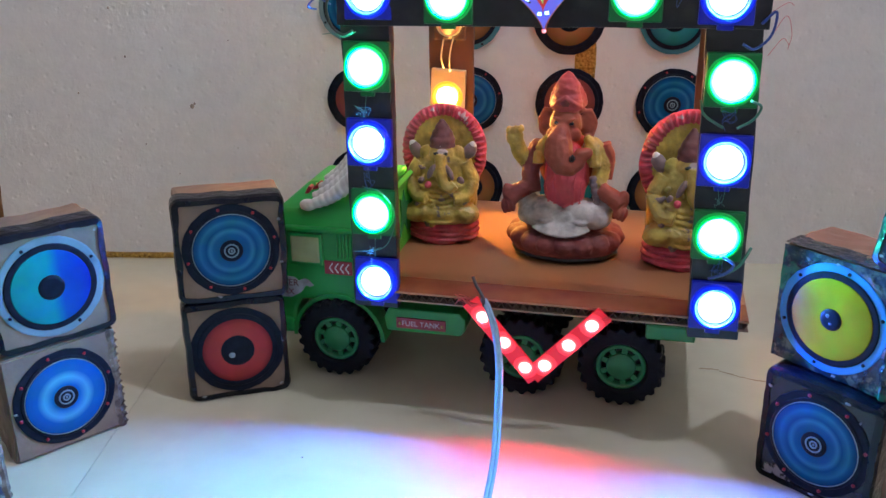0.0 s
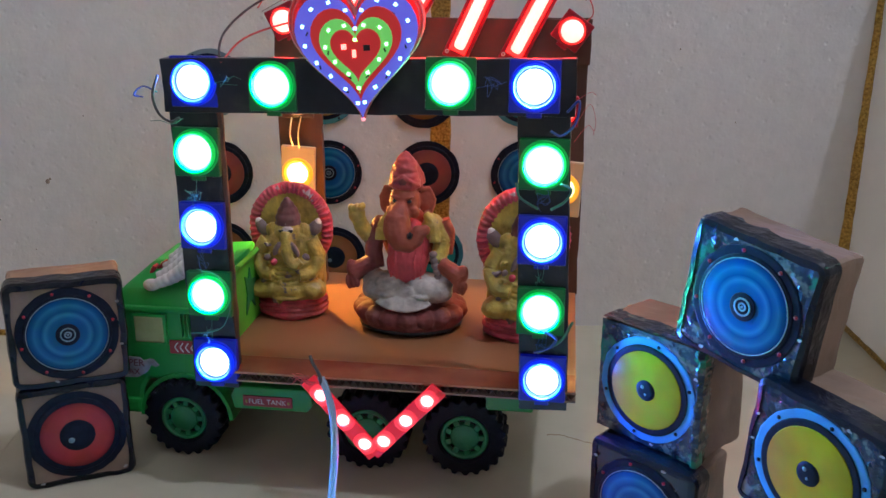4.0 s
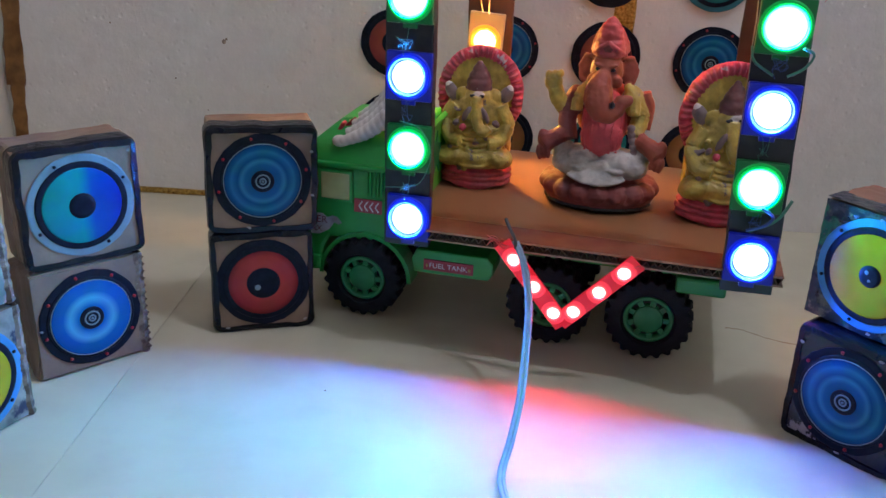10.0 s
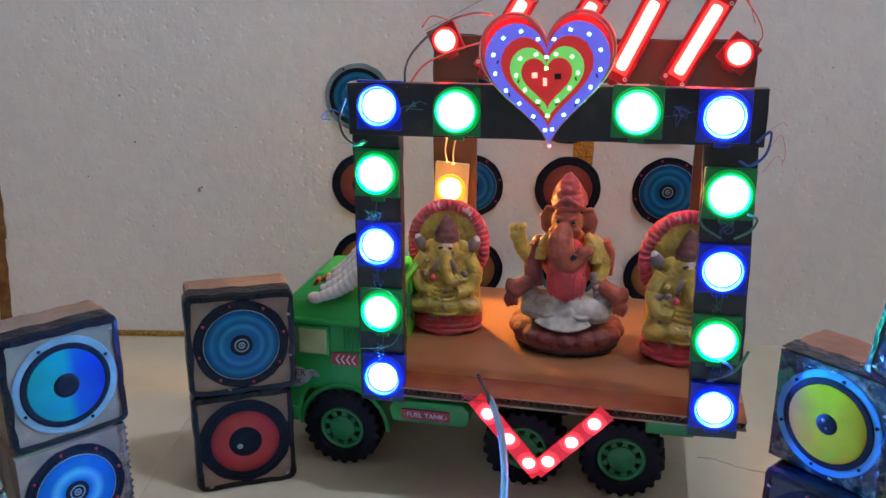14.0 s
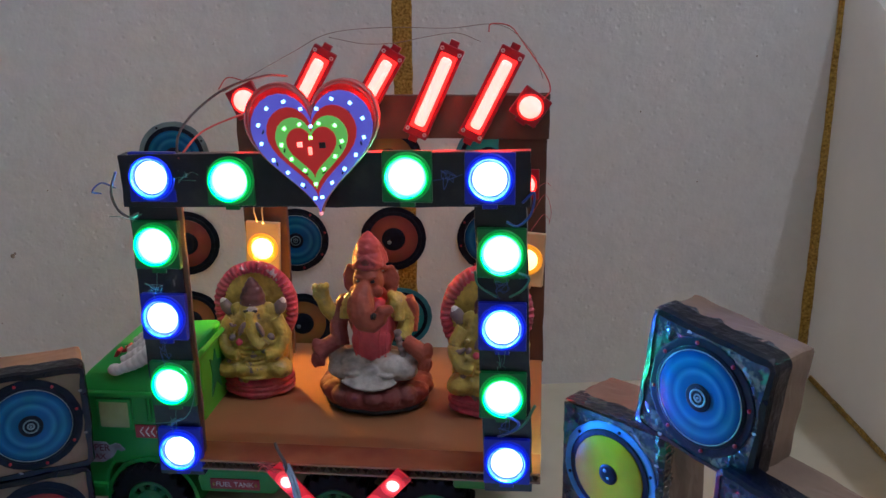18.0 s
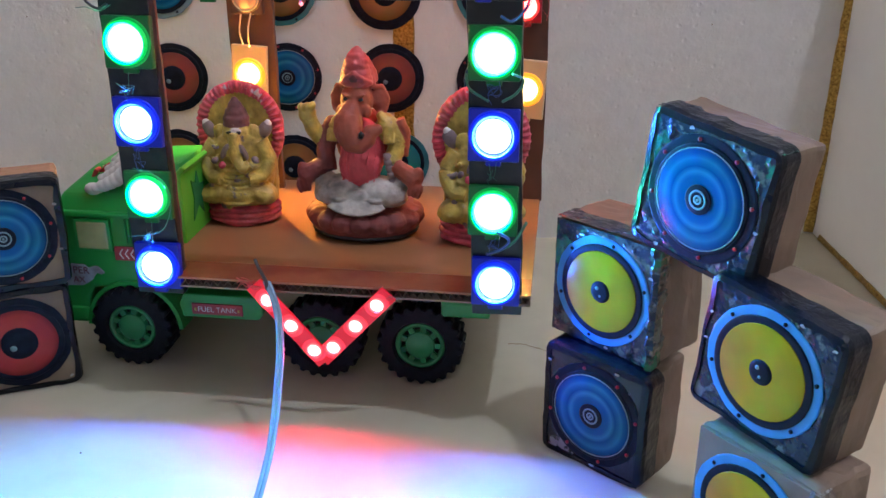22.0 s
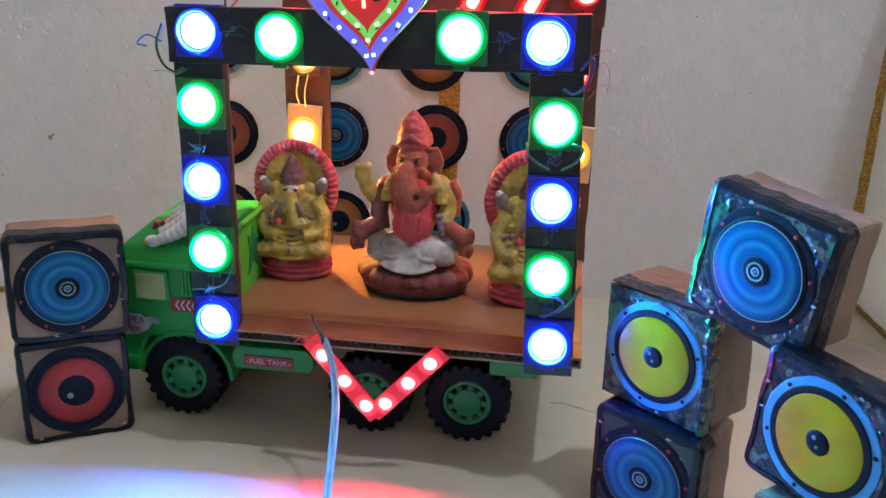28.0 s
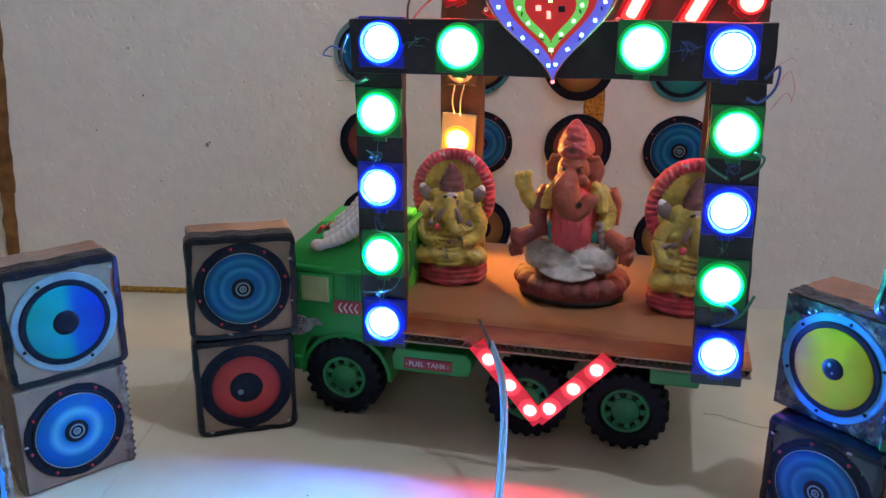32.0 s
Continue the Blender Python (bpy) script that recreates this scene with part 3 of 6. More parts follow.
strip("trim_4", (-0.4545, WALL_Y, 0.01), (-0.4495, WALL_Y, 0.112), 0.0125, (0.4, -1, 0), GOLD_DARK, "torn brown tape end in the wall corner", 0.001, 0.002)
strip("trim_5", (CORNER_L, WALL_Y, 0.0032), (0.02, WALL_Y, 0.0032), 0.006, (0, -1, 0), GOLD, "gold glitter tape along the foot of the wall", 0.0003, 0.001)
strip("trim_6", (CORNER_R - EAST_SLOPE * 0.02 - 0.001, WALL_Y - 0.02, 0.003), (CORNER_R - EAST_SLOPE * 0.5 - 0.001, WALL_Y - 0.5, 0.003), 0.005, (-1, 0.09, 0.4), GOLD, "gold tape along the foot of the side wall", 0.0003, 0.0008)


# ---- speakers ----
def face_print(parent, style, r=0.0335, y=0.0, z=0.0):
    """A round printed speaker picture: rim, surround, cone, cap and bolts."""
    rim, cone, cap, bolts = {
        "blue": (PRINT_BLACK, BLUE_CONE, "ringed", 8),
        "bright": (PRINT_BLACK, BLUE_GLOW_CONE, "ringed", 8),
        "red": (PRINT_BLACK, RED_CONE, "dome", 0),
        "pale_red": (PRINT_BLACK, PALE_RED_CONE, "dome", 0),
        "teal": (SILVER_PRINT, TEAL_CONE, "dome_small", 4),
        "yellow": (BLUE_RIM, YELLOW_CONE, "oval", 6),
        "cyan": (SILVER_PRINT, CYAN_CONE, "dome_small", 4),
        "orange": (PRINT_BLACK, ORANGE_CONE, "dome", 0),
        "green": (TEAL_RIM, GREEN_CONE, "dome", 0),
        "orange_teal": (TEAL_RIM, ORANGE_CONE, "dome", 4),
        "dark": (SILVER_PRINT, BLUE_CONE, "dome_small", 4),
    }[style]
    bm = bmesh.new()
    seg = 44
    rings = []
    jit = [1 + random.uniform(-0.012, 0.008) for _ in range(seg)]
    for rr, d in ((r, 0.0), (r, 0.0006), (r * 0.97, 0.0008), (r * 0.70, 0.0008)):
        rings.append([bm.verts.new((rr * jit[k] * math.cos(2 * math.pi * k / seg), y - d, z + rr * jit[k] * math.sin(2 * math.pi * k / seg))) for k in range(seg)])
    for a, b in zip(rings, rings[1:]):
        for k in range(seg):
            bm.faces.new((a[k], a[(k + 1) % seg], b[(k + 1) % seg], b[k]))
    disc = part("printed_rim", bm, rim, parent, "round printed speaker picture")
    bm = bmesh.new()
    lathe(bm, [(r * 0.86, 0.0006), (r * 0.86, 0.0012), (r * 0.84, 0.0014), (r * 0.72, 0.0014), (r * 0.70, 0.001)], 40)
    part("surround", bm, PRINT_BLACK, disc, "", Matrix.Translation((0, y, z)))
    bm = bmesh.new()
    cr = r * (0.78 if style in ("blue", "bright") else 0.74)
    lathe(bm, [(cr, 0.0008), (cr, 0.0016), (cr * 0.98, 0.0018), (cr * 0.5, 0.0017), (0, 0.0016)], 40)
    part("cone", bm, cone, disc, "", Matrix.Translation((0, y, z)))
    if cap == "ringed":
        bm = bmesh.new()
        lathe(bm, [(r * 0.235, 0.0016), (r * 0.235, 0.0022), (r * 0.22, 0.0023), (0, 0.0023)], 28)
        part("dust_cap", bm, PRINT_BLACK, disc, "", Matrix.Translation((0, y, z)))
        for ro in (0.155, 0.075):
            bm = bmesh.new()
            lathe(bm, [(r * ro, 0.0023), (r * ro, 0.0026), (r * (ro - 0.03), 0.0026), (r * (ro - 0.03), 0.0023)], 24, 0, (0, y, z))
            part("cap_ring", bm, SILVER_PRINT, disc)
        bm = bmesh.new()
        lathe(bm, [(r * 0.025, 0.0023), (r * 0.025, 0.0027), (0, 0.0027)], 12, 0, (0, y, z))
        part("cap_dot", bm, SILVER_PRINT, disc)
        bm = bmesh.new()
        lathe(bm, [(r * 0.80, 0.0014), (r * 0.80, 0.0018), (r * 0.785, 0.0018), (r * 0.785, 0.0014)], 40)
        part("bright_ring", bm, SILVER_PRINT, disc, "", Matrix.Translation((0, y, z)))
    else:
        kr = {"dome": 0.36, "dome_small": 0.25, "oval": 0.2}[cap]
        bm = bmesh.new()
        lathe(bm, [(r * kr, 0.0016), (r * kr * 0.96, 0.002), (r * kr * 0.6, 0.0023), (0, 0.0024)], 28)
        part("dust_cap", bm, PRINT_BLACK, disc, "", Matrix.Translation((0, y, z)))
        for dx, dz, q in {"dome": ((-0.35, -0.25, 0.2),), "oval": ((-0.3, 0.3, 0.2), (0.05, -0.35, 0.14)), "dome_small": ()}[cap]:
            bm = bmesh.new()
            lathe(bm, [(r * kr * q, 0.0022), (r * kr * q * 0.8, 0.0026), (0, 0.0027)], 12, 0, (r * kr * dx, y, z + r * kr * dz))
            part("cap_glint", bm, SILVER_PRINT, disc, "printed pale highlight")
    for k in range(bolts):
        a = 2 * math.pi * (k + 0.3) / bolts
        bm = bmesh.new()
        lathe(bm, [(0.0011, 0.0), (0.0011, 0.0007), (0, 0.0009)], 8)
        part("bolt", bm, RED_PLASTIC if style in ("blue", "bright") else PRINT_BLACK, disc, "", Matrix.Translation((r * 0.915 * math.cos(a), y - 0.0008, z + r * 0.915 * math.sin(a))))
    return disc


def rough_box(bm, w, d, h, wob=0.0012, n=7, mi=0):
    """A carton of w by d by h standing on z = 0, its front at y = 0, with slightly uneven sides."""
    vs = box(bm, (0, d / 2, h / 2), (w, d, h), 0.0032, mi)
    es = [e for e in bm.edges]
    bmesh.ops.subdivide_edges(bm, edges=[e for e in es if e.calc_length() > 0.02], cuts=n, use_grid_fill=True)
    for v in bm.verts:
        q = noise.noise_vector(v.co * 45 + Vector((w * 991, d * 777, h * 555))) + 0.6 * noise.noise_vector(v.co * 150)
        v.co += Vector((q.x, q.y if v.co.y > 0.004 else 0, q.z if v.co.z > 0.004 else 0)) * wob


def speaker(name, m, style, w=0.074, h=0.076, d=0.042, carton=CARD, front=CARD_GREY, tape=True, film=False, r=0.0335, label="", dz=0.0, wob=0.0015, torn=False, scraps=0):
    s = thing(name, m, label, "speaker", "home-made speaker boxes")
    bm = bmesh.new()
    rough_box(bm, w - 0.002, d, h - 0.001, wob)
    part("carton", bm, carton, s)
    bm = bmesh.new()
    box(bm, (0, -0.0006, h / 2), (w - 0.004, 0.0016, h - 0.004), 0.0005)
    part("front_panel", bm, front, s)
    if tape:
        b = 0.0042 if tape is True else tape
        sd = m.translation * 60

        def outline(off, wob):
            pts = []
            rad = 0.006
            for cx, cz, a0 in ((w / 2 - rad, rad, -90), (w / 2 - rad, h - rad, 0), (-w / 2 + rad, h - rad, 90), (-w / 2 + rad, rad, 180)):
                for k in range(6):
                    a = radians(a0 + 18 * k)
                    pts.append((cx + (rad - off) * math.cos(a), cz + (rad - off) * math.sin(a)))
            full = []
            for i, p in enumerate(pts):
                q = pts[(i + 1) % len(pts)]
                steps = 9 if (i % 6) == 5 else 1
                for k in range(steps):
                    x, z = p[0] + (q[0] - p[0]) * k / steps, p[1] + (q[1] - p[1]) * k / steps
                    v = noise.noise_vector(Vector((x, off, z)) * 85 + sd) * wob
                    full.append((x + v.x, z + v.z))
            return full

        o1, o2, inner = outline(-0.0006, 0.0012), outline(0.0004, 0.0012), outline(b, 0.0016)
        n = len(o1)
        bm = bmesh.new()
        rings = [[bm.verts.new((x, y, z)) for x, z in pts] for pts, y in ((o2, -0.0018), (inner, -0.0026), (inner, 0.0))]
        for p, q in zip(rings, rings[1:]):
            for k in range(n):
                bm.faces.new((p[k], p[(k + 1) % n], q[(k + 1) % n], q[k]))
        bmesh.ops.recalc_face_normals(bm, faces=bm.faces[:])
        part("front_tape", bm, TAPE, s, "uneven black tape border")
        bm = bmesh.new()
        rings = [[bm.verts.new((x, y, z)) for x, z in pts] for pts, y in ((o2, -0.0018), (o1, 0.001), (o1, d * 0.2), (o1, d * 0.33), (outline(0.0012, 0.001), d * 0.335))]
        for p, q in zip(rings, rings[1:]):
            for k in range(n):
                bm.faces.new((p[k], p[(k + 1) % n], q[(k + 1) % n], q[k]))
        bmesh.ops.recalc_face_normals(bm, faces=bm.faces[:])
        part("edge_tape", bm, TAPE, s, "black tape wrapped round the edge")
    if torn:
        # split edge with ragged loose flaps
        bm = bmesh.new()
        rows = []
        nf = 46
        for k in range(nf + 1):
            z = h * (0.01 + 0.98 * k / nf)
            e = 0.0022 * abs(noise.noise(Vector((z * 160, m.translation.y * 70, 0)))) + random.uniform(0, 0.0012)
            i = 0.004 + 0.005 * abs(noise.noise(Vector((z * 90, m.translation.x * 70, 3))))
            jz = random.uniform(-0.0006, 0.0006)
            rows.append([bm.verts.new(q) for q in ((w / 2 - i, -0.0016, z + jz), (w / 2 - i * 0.5, -0.0022 - e * 0.7, z), (w / 2 + e * 0.5, -0.0012 - e * 0.4, z - jz), (w / 2 + e * 0.4, 0.0035 + e, z + jz), (w / 2 - 0.0012, 0.0075 + e * 2, z))])
        for p, q in zip(rows, rows[1:]):
            for k in range(4):
                bm.faces.new((p[k], p[k + 1], q[k + 1], q[k]))
        bmesh.ops.recalc_face_normals(bm, faces=bm.faces[:])
        if front is CARD_GREY:
            fb = bmesh.new()
            last = None
            for k in range(29):
                x, z = w / 2 + (0.0016 if k % 2 else -0.0022) + random.uniform(-0.0004, 0.0004), h * (0.02 + 0.96 * k / 28)
                now = (fb.verts.new((x, -0.0032, z)), fb.verts.new((x, 0.009, z)))
                if last:
                    fb.faces.new((last[0], last[1], now[1], now[0]))
                last = now
            part("corrugation", fb, CARD_TORN, s, "bared corrugated inner paper")
        part("torn_edge", bm, FOIL_TORN if front is FOIL_TORN else CARD_TORN, s, "ragged torn edge")
    for k in range(scraps):
        bm = bmesh.new()
        a = random.uniform(0, 2 * math.pi)
        cx, cz = (w / 2 - 0.004) * max(-1, min(1, 1.3 * math.cos(a))), h / 2 + (h / 2 - 0.004) * max(-1, min(1, 1.3 * math.sin(a)))
        base = random.uniform(0, 6)
        pts = []
        for j in range(7):
            rr = random.uniform(0.0004, 0.0014) * (1.9 if scraps > 5 else 1)
            pts.append(bm.verts.new((cx + rr * 1.6 * math.cos(base + 0.9 * j), -0.0028 - random.uniform(0, 0.0004), cz + rr * math.sin(base + 0.9 * j))))
        bm.faces.new(pts)
        part("paper_scrap", bm, SCRAP, s, "torn bit of paper")
    if front is FOIL_TORN:
        # film folded back over the top of the carton
        bm = bmesh.new()
        grid = []
        for j in range(9):
            row = []
            for i in range(25):
                x, y = (i / 24 - 0.5) * (w - 0.002), -0.001 + 0.0021 * j * (1 + 0.35 * noise.noise(Vector((i * 0.4, m.translation.x * 50, 0))))
                q = noise.noise_vector(Vector((x * 260, y * 260, m.translation.y * 60)))
                row.append(bm.verts.new((x + q.x * 0.0006, y, h - 0.0006 + 0.0012 * abs(q.z) * (0.3 if j in (0, 8) else 1))))
            grid.append(row)
        for p, q in zip(grid, grid[1:]):
            for i in range(24):
                bm.faces.new((p[i], p[i + 1], q[i + 1], q[i]))
        part("top_film", bm, FOIL_TORN, s, "crinkled film folded over the top")
    if front in (FOIL, FOIL_TORN, WORN_BLACK, CAMO, CAMO_DARK):
        crinkle(s, w, h, r, front, 0.0022 if front in (FOIL, FOIL_TORN) else 0.0009, m.translation.y * 90)
    face_print(s, style, r, -0.0015, h / 2 + dz)
    return s


def crinkle(s, w, h, r, material, depth, seed):
    """A crumpled film sheet over the front, pressed flat under the round picture."""
    bm = bmesh.new()
    n = 30
    grid = []
    for j in range(n + 1):
        row = []
        for i in range(n + 1):
            x, z = (i / n - 0.5) * (w - 0.003), 0.0015 + (h - 0.003) * j / n
            edge = min(1.0, 5 * min(i, j, n - i, n - j) / n)
            q = noise.noise_vector(Vector((x * 120 + seed, z * 120, seed))) * 0.5 + noise.noise_vector(Vector((x * 320, z * 320 + seed, seed))) * 0.5
            k = abs(q.x) + 0.6 * abs(q.y)
            d = (0.0004 + depth * k) * (0.3 + 0.7 * edge)
            if math.hypot(x, z - h / 2) < r + 0.0005:
                d = 0.0001
            row.append(bm.verts.new((x + q.z * 0.0008, -0.0014 - d, z + q.y * 0.0008)))
        grid.append(row)
    for j in range(n):
        for i in range(n):
            a, b, c, d = grid[j][i], grid[j][i + 1], grid[j + 1][i + 1], grid[j + 1][i]
            if (i + j) % 2:
                bm.faces.new((a, b, c))
                bm.faces.new((a, c, d))
            else:
                bm.faces.new((a, b, d))
                bm.faces.new((b, c, d))
    part("crinkled_film", bm, material, s, "crumpled torn film on the front")


def rz_pose(x, y, z, rz, lean=0.0, roll=0.0):
    return Matrix.Translation((x, y, z)) @ pose(0, 0, 0, 0, 0, rz) @ pose(0, 0, 0, lean, 0, 0) @ pose(0, 0, 0, 0, roll, 0)


speaker("speaker_box", rz_pose(-0.138, -0.0375, 0, 19), "red", 0.072, 0.077, scraps=2, label="square carton speaker with black taped edges and red cone")
speaker("speaker_box", rz_pose(-0.1365, -0.0365, 0.0775, 19, 0, 1.0), "blue", 0.076, 0.076, scraps=3, label="square carton speaker with black taped edges and blue cone")
speaker("speaker_box", rz_pose(-0.2363, -0.1061, 0, 45), "bright", 0.074, 0.076, carton=CARD, tape=False, torn=True, wob=0.0026, scraps=1, label="bare brown carton speaker with bright blue cone")
speaker("speaker_box", rz_pose(-0.2345, -0.1035, 0.0765, 43), "teal", 0.076, 0.078, front=CARD_GREY, scraps=1, label="carton speaker with black tape, silver rim and teal cone")
speaker("speaker_box", rz_pose(-0.266, -0.199, 0, 66), "yellow", 0.074, 0.076, front=CAMO_DARK, tape=False, torn=True, wob=0.002, label="worn carton speaker with blue rim and yellow cone")
speaker("speaker_box", rz_pose(-0.268, -0.199, 0.0765, 66), "cyan", 0.074, 0.076, front=CAMO, tape=False, torn=True, wob=0.002, label="carton speaker with peeling pink and green paper and cyan cone")
speaker("speaker_box", rz_pose(0.2399, -0.1475, 0, -46), "blue", 0.072, 0.076, front=WORN_BLACK, tape=True, scraps=3, label="speaker wrapped in worn glossy black film with blue cone")
speaker("speaker_box", rz_pose(0.243, -0.136, 0.0765, -50), "yellow", 0.074, 0.076, d=0.050, front=FOIL_TORN, tape=False, torn=True, wob=0.002, scraps=4, label="worn carton speaker with torn film, blue rim and yellow-green cone")
speaker("speaker_box", rz_pose(0.298, -0.246, 0, -60, 0, 0), "yellow", 0.074, 0.076, front=CARD_GREY, tape=False, torn=True, wob=0.0022, label="bare grey carton speaker with torn corrugated side and yellow cone")
speaker("speaker_box", rz_pose(0.300, -0.235, 0.1165, -60, 0, 5) @ Matrix.Translation((0, 0, -0.038)), "yellow", 0.078, 0.076, d=0.042, front=FOIL, tape=0.0035, scraps=4, label="speaker with black taped edges, blue rim and yellow cone")
speaker("speaker_box", rz_pose(0.277, -0.186, 0.188, -56, 0, 7) @ Matrix.Translation((0, 0, -0.038)), "blue", 0.078, 0.076, d=0.036, front=FOIL_TORN, tape=0.0035, scraps=4, label="tilted speaker with crinkled film, black tape and blue cone")

# printed speaker pictures on the wall
for x, z, style, r in ((-0.0773, 0.165, "pale_red", 0.0315), (0.0265, 0.1645, "blue", 0.0315), (0.1205, 0.1625, "pale_red", 0.032), (0.2165, 0.1605, "blue", 0.034), (-0.0797, 0.0859, "orange", 0.031), (0.0283, 0.079, "orange", 0.031), (0.1257, 0.081, "green", 0.031), (0.2105, 0.0735, "orange", 0.031), (-0.0806, 0.250, "dark", 0.032), (0.0245, 0.2431, "orange_teal", 0.032), (0.1176, 0.2398, "orange", 0.033), (0.2129, 0.2392, "green", 0.032)):
    p = thing("speaker_picture", pose(x, WALL_Y - 0.0021, z), {"pale_red": "round dull red speaker picture stuck on the wall", "blue": "round blue speaker picture stuck on the wall", "orange": "round orange speaker picture stuck on the wall", "green": "round green speaker picture stuck on the wall", "dark": "round silver-rimmed speaker picture stuck on the wall", "orange_teal": "round orange and teal speaker picture on the wall"}[style], "picture", "speaker pictures on the wall")
    face_print(p, style, r)

# ---- toy truck ----
TRUCK = pose(-0.07, 0, 0, 0, 0, -10.5)
truck = thing("toy_truck", TRUCK, "green plastic toy truck with black ribbed tyres", "toy truck")
BED_Z = 0.088


def cab():
    bm = bmesh.new()
    prism(bm, [(-0.060, 0.034), (-0.062, 0.072), (-0.054, 0.1165), (0.040, 0.1185), (0.040, 0.064), (0.034, 0.062), (0.031, 0.058), (-0.028, 0.058), (-0.033, 0.05), (-0.036, 0.034)], 0.003, 0.102, 0, 0.003)
    lo = [(-0.054, 0.004, 0.115), (0.040, 0.004, 0.117), (0.040, 0.101, 0.117), (-0.054, 0.101, 0.115)]
    mid = [(-0.046, 0.010, 0.128), (0.040, 0.010, 0.1305), (0.040, 0.095, 0.1305), (-0.046, 0.095, 0.128)]
    hi = [(-0.028, 0.030, 0.144), (0.036, 0.028, 0.1475), (0.036, 0.077, 0.1475), (-0.028, 0.075, 0.144)]
    loops = [[bm.verts.new(p) for p in q] for q in (lo, mid, hi)]
    fs = [bm.faces.new(loops[2])]
    for p, q in zip(loops, loops[1:]):
        for k in range(4):
            fs.append(bm.faces.new((p[k], p[(k + 1) % 4], q[(k + 1) % 4], q[k])))
    bmesh.ops.recalc_face_normals(bm, faces=fs)
    bmesh.ops.bevel(bm, geom=list({e for f in fs for e in f.edges if len(e.link_faces) == 2}), offset=0.0025, segments=2, affect="EDGES", profile=0.6)
    c = part("cab", bm, GREEN, truck)
    bm = bmesh.new()
    box(bm, (-0.0228, 0.0016, 0.1000), (0.0265, 0.003, 0.0245), 0.001)
    fr = part("window_frame", bm, GREEN, c)
    bm = bmesh.new()
    box(bm, (-0.0228, 0.0004, 0.1000), (0.0225, 0.0016, 0.0205), 0.0012)
    part("window_pane", bm, PANE, fr, "yellowish clear plastic window")
    for k in range(7):
        bm = bmesh.new()
        box(bm, (0.0015 + 0.0028 * k, 0.002, 0.1045), (0.0012, 0.002, 0.02), 0.0004)
        part("vent_rib", bm, GREEN, c)
    bm = bmesh.new()
    box(bm, (0.002, 0.0022, 0.0863), (0.0215, 0.0012, 0.0105), 0.0003)
    lb = part("arrow_label", bm, LABEL_RED, c, "dark red label with white arrows")
    for k in range(4):
        bm = bmesh.new()
        x = -0.0035 + 0.0042 * k
        for s in (1, -1):
            box(bm, (x, 0.0014, 0.0863 + 0.0019 * s), (0.0008, 0.0004, 0.0046), 0, 0, Matrix.Rotation(radians(35 * s), 3, "Y"))
        part("arrow", bm, LABEL_WHITE, lb)
    bm = bmesh.new()
    prism(bm, [(-0.05, 0.0765), (-0.0335, 0.0762), (-0.0305, 0.0735), (-0.0255, 0.0755), (-0.0225, 0.0748), (-0.0185, 0.0705), (-0.021, 0.0692), (-0.0245, 0.0705), (-0.0285, 0.0645), (-0.036, 0.0598), (-0.05, 0.0592)], 0.0012, 0.0024)
    s = part("side_sticker", bm, STICKER_SILVER, c, "torn silver sticker with dark red letters")
    words("letters", "PER", 0.0078, STICKER_INK, s, pose(-0.0362, 0.001, 0.0717, 90), "")
    words("letters", "AX", 0.0066, STICKER_INK, s, pose(-0.0385, 0.001, 0.0642, 90), "")
    # roof rim and wheel arch
    bm = bmesh.new()
    box(bm, (-0.007, 0.0025, 0.1155), (0.094, 0.005, 0.004), 0.0012)
    part("roof_rim", bm, GREEN, c)
    bm = bmesh.new()
    n = 16
    pts = [(0.0365 * math.cos(math.pi * k / n), 0.0285 + 0.0365 * math.sin(math.pi * k / n)) for k in range(n + 1)] + [(0.0335 * math.cos(math.pi * k / n), 0.0285 + 0.0335 * math.sin(math.pi * k / n)) for k in range(n, -1, -1)]
    prism(bm, pts, 0.001, 0.02)
    part("wheel_arch", bm, GREEN, c)
    bm = bmesh.new()
    box(bm, (-0.05, 0.05, 0.036), (0.03, 0.1, 0.012), 0.003)
    part("bumper", bm, GREEN, c)
    # sloping back of the cab with its cut-outs
    bm = bmesh.new()
    prism(bm, [(0.0405, 0.095), (0.0405, 0.1465), (0.046, 0.152), (0.049, 0.150), (0.0445, 0.1445), (0.0445, 0.095)], 0.006, 0.108, 0, 0.001)
    g = part("back_panel", bm, GREEN_LIT, truck, "green panel at the back of the cab, painted as lit")
    for y0 in (0.022, 0.062):
        bm = bmesh.new()
        prism(bm, [(0.0, 0.0), (0.004, 0.016), (0.001, 0.03), (0.008, 0.026), (0.012, 0.034), (0.0145, 0.024), (0.024, 0.022), (0.017, 0.015), (0.02, 0.0), (0.011, 0.009)], -0.0005, 0.0005)
        part("cut_out", bm, GREEN_DARK, g, "dark cut-out shape", Matrix.Translation((0.0449, y0, 0.1065)) @ pose(0, 0, 0, 0, 0, 90))


cab()


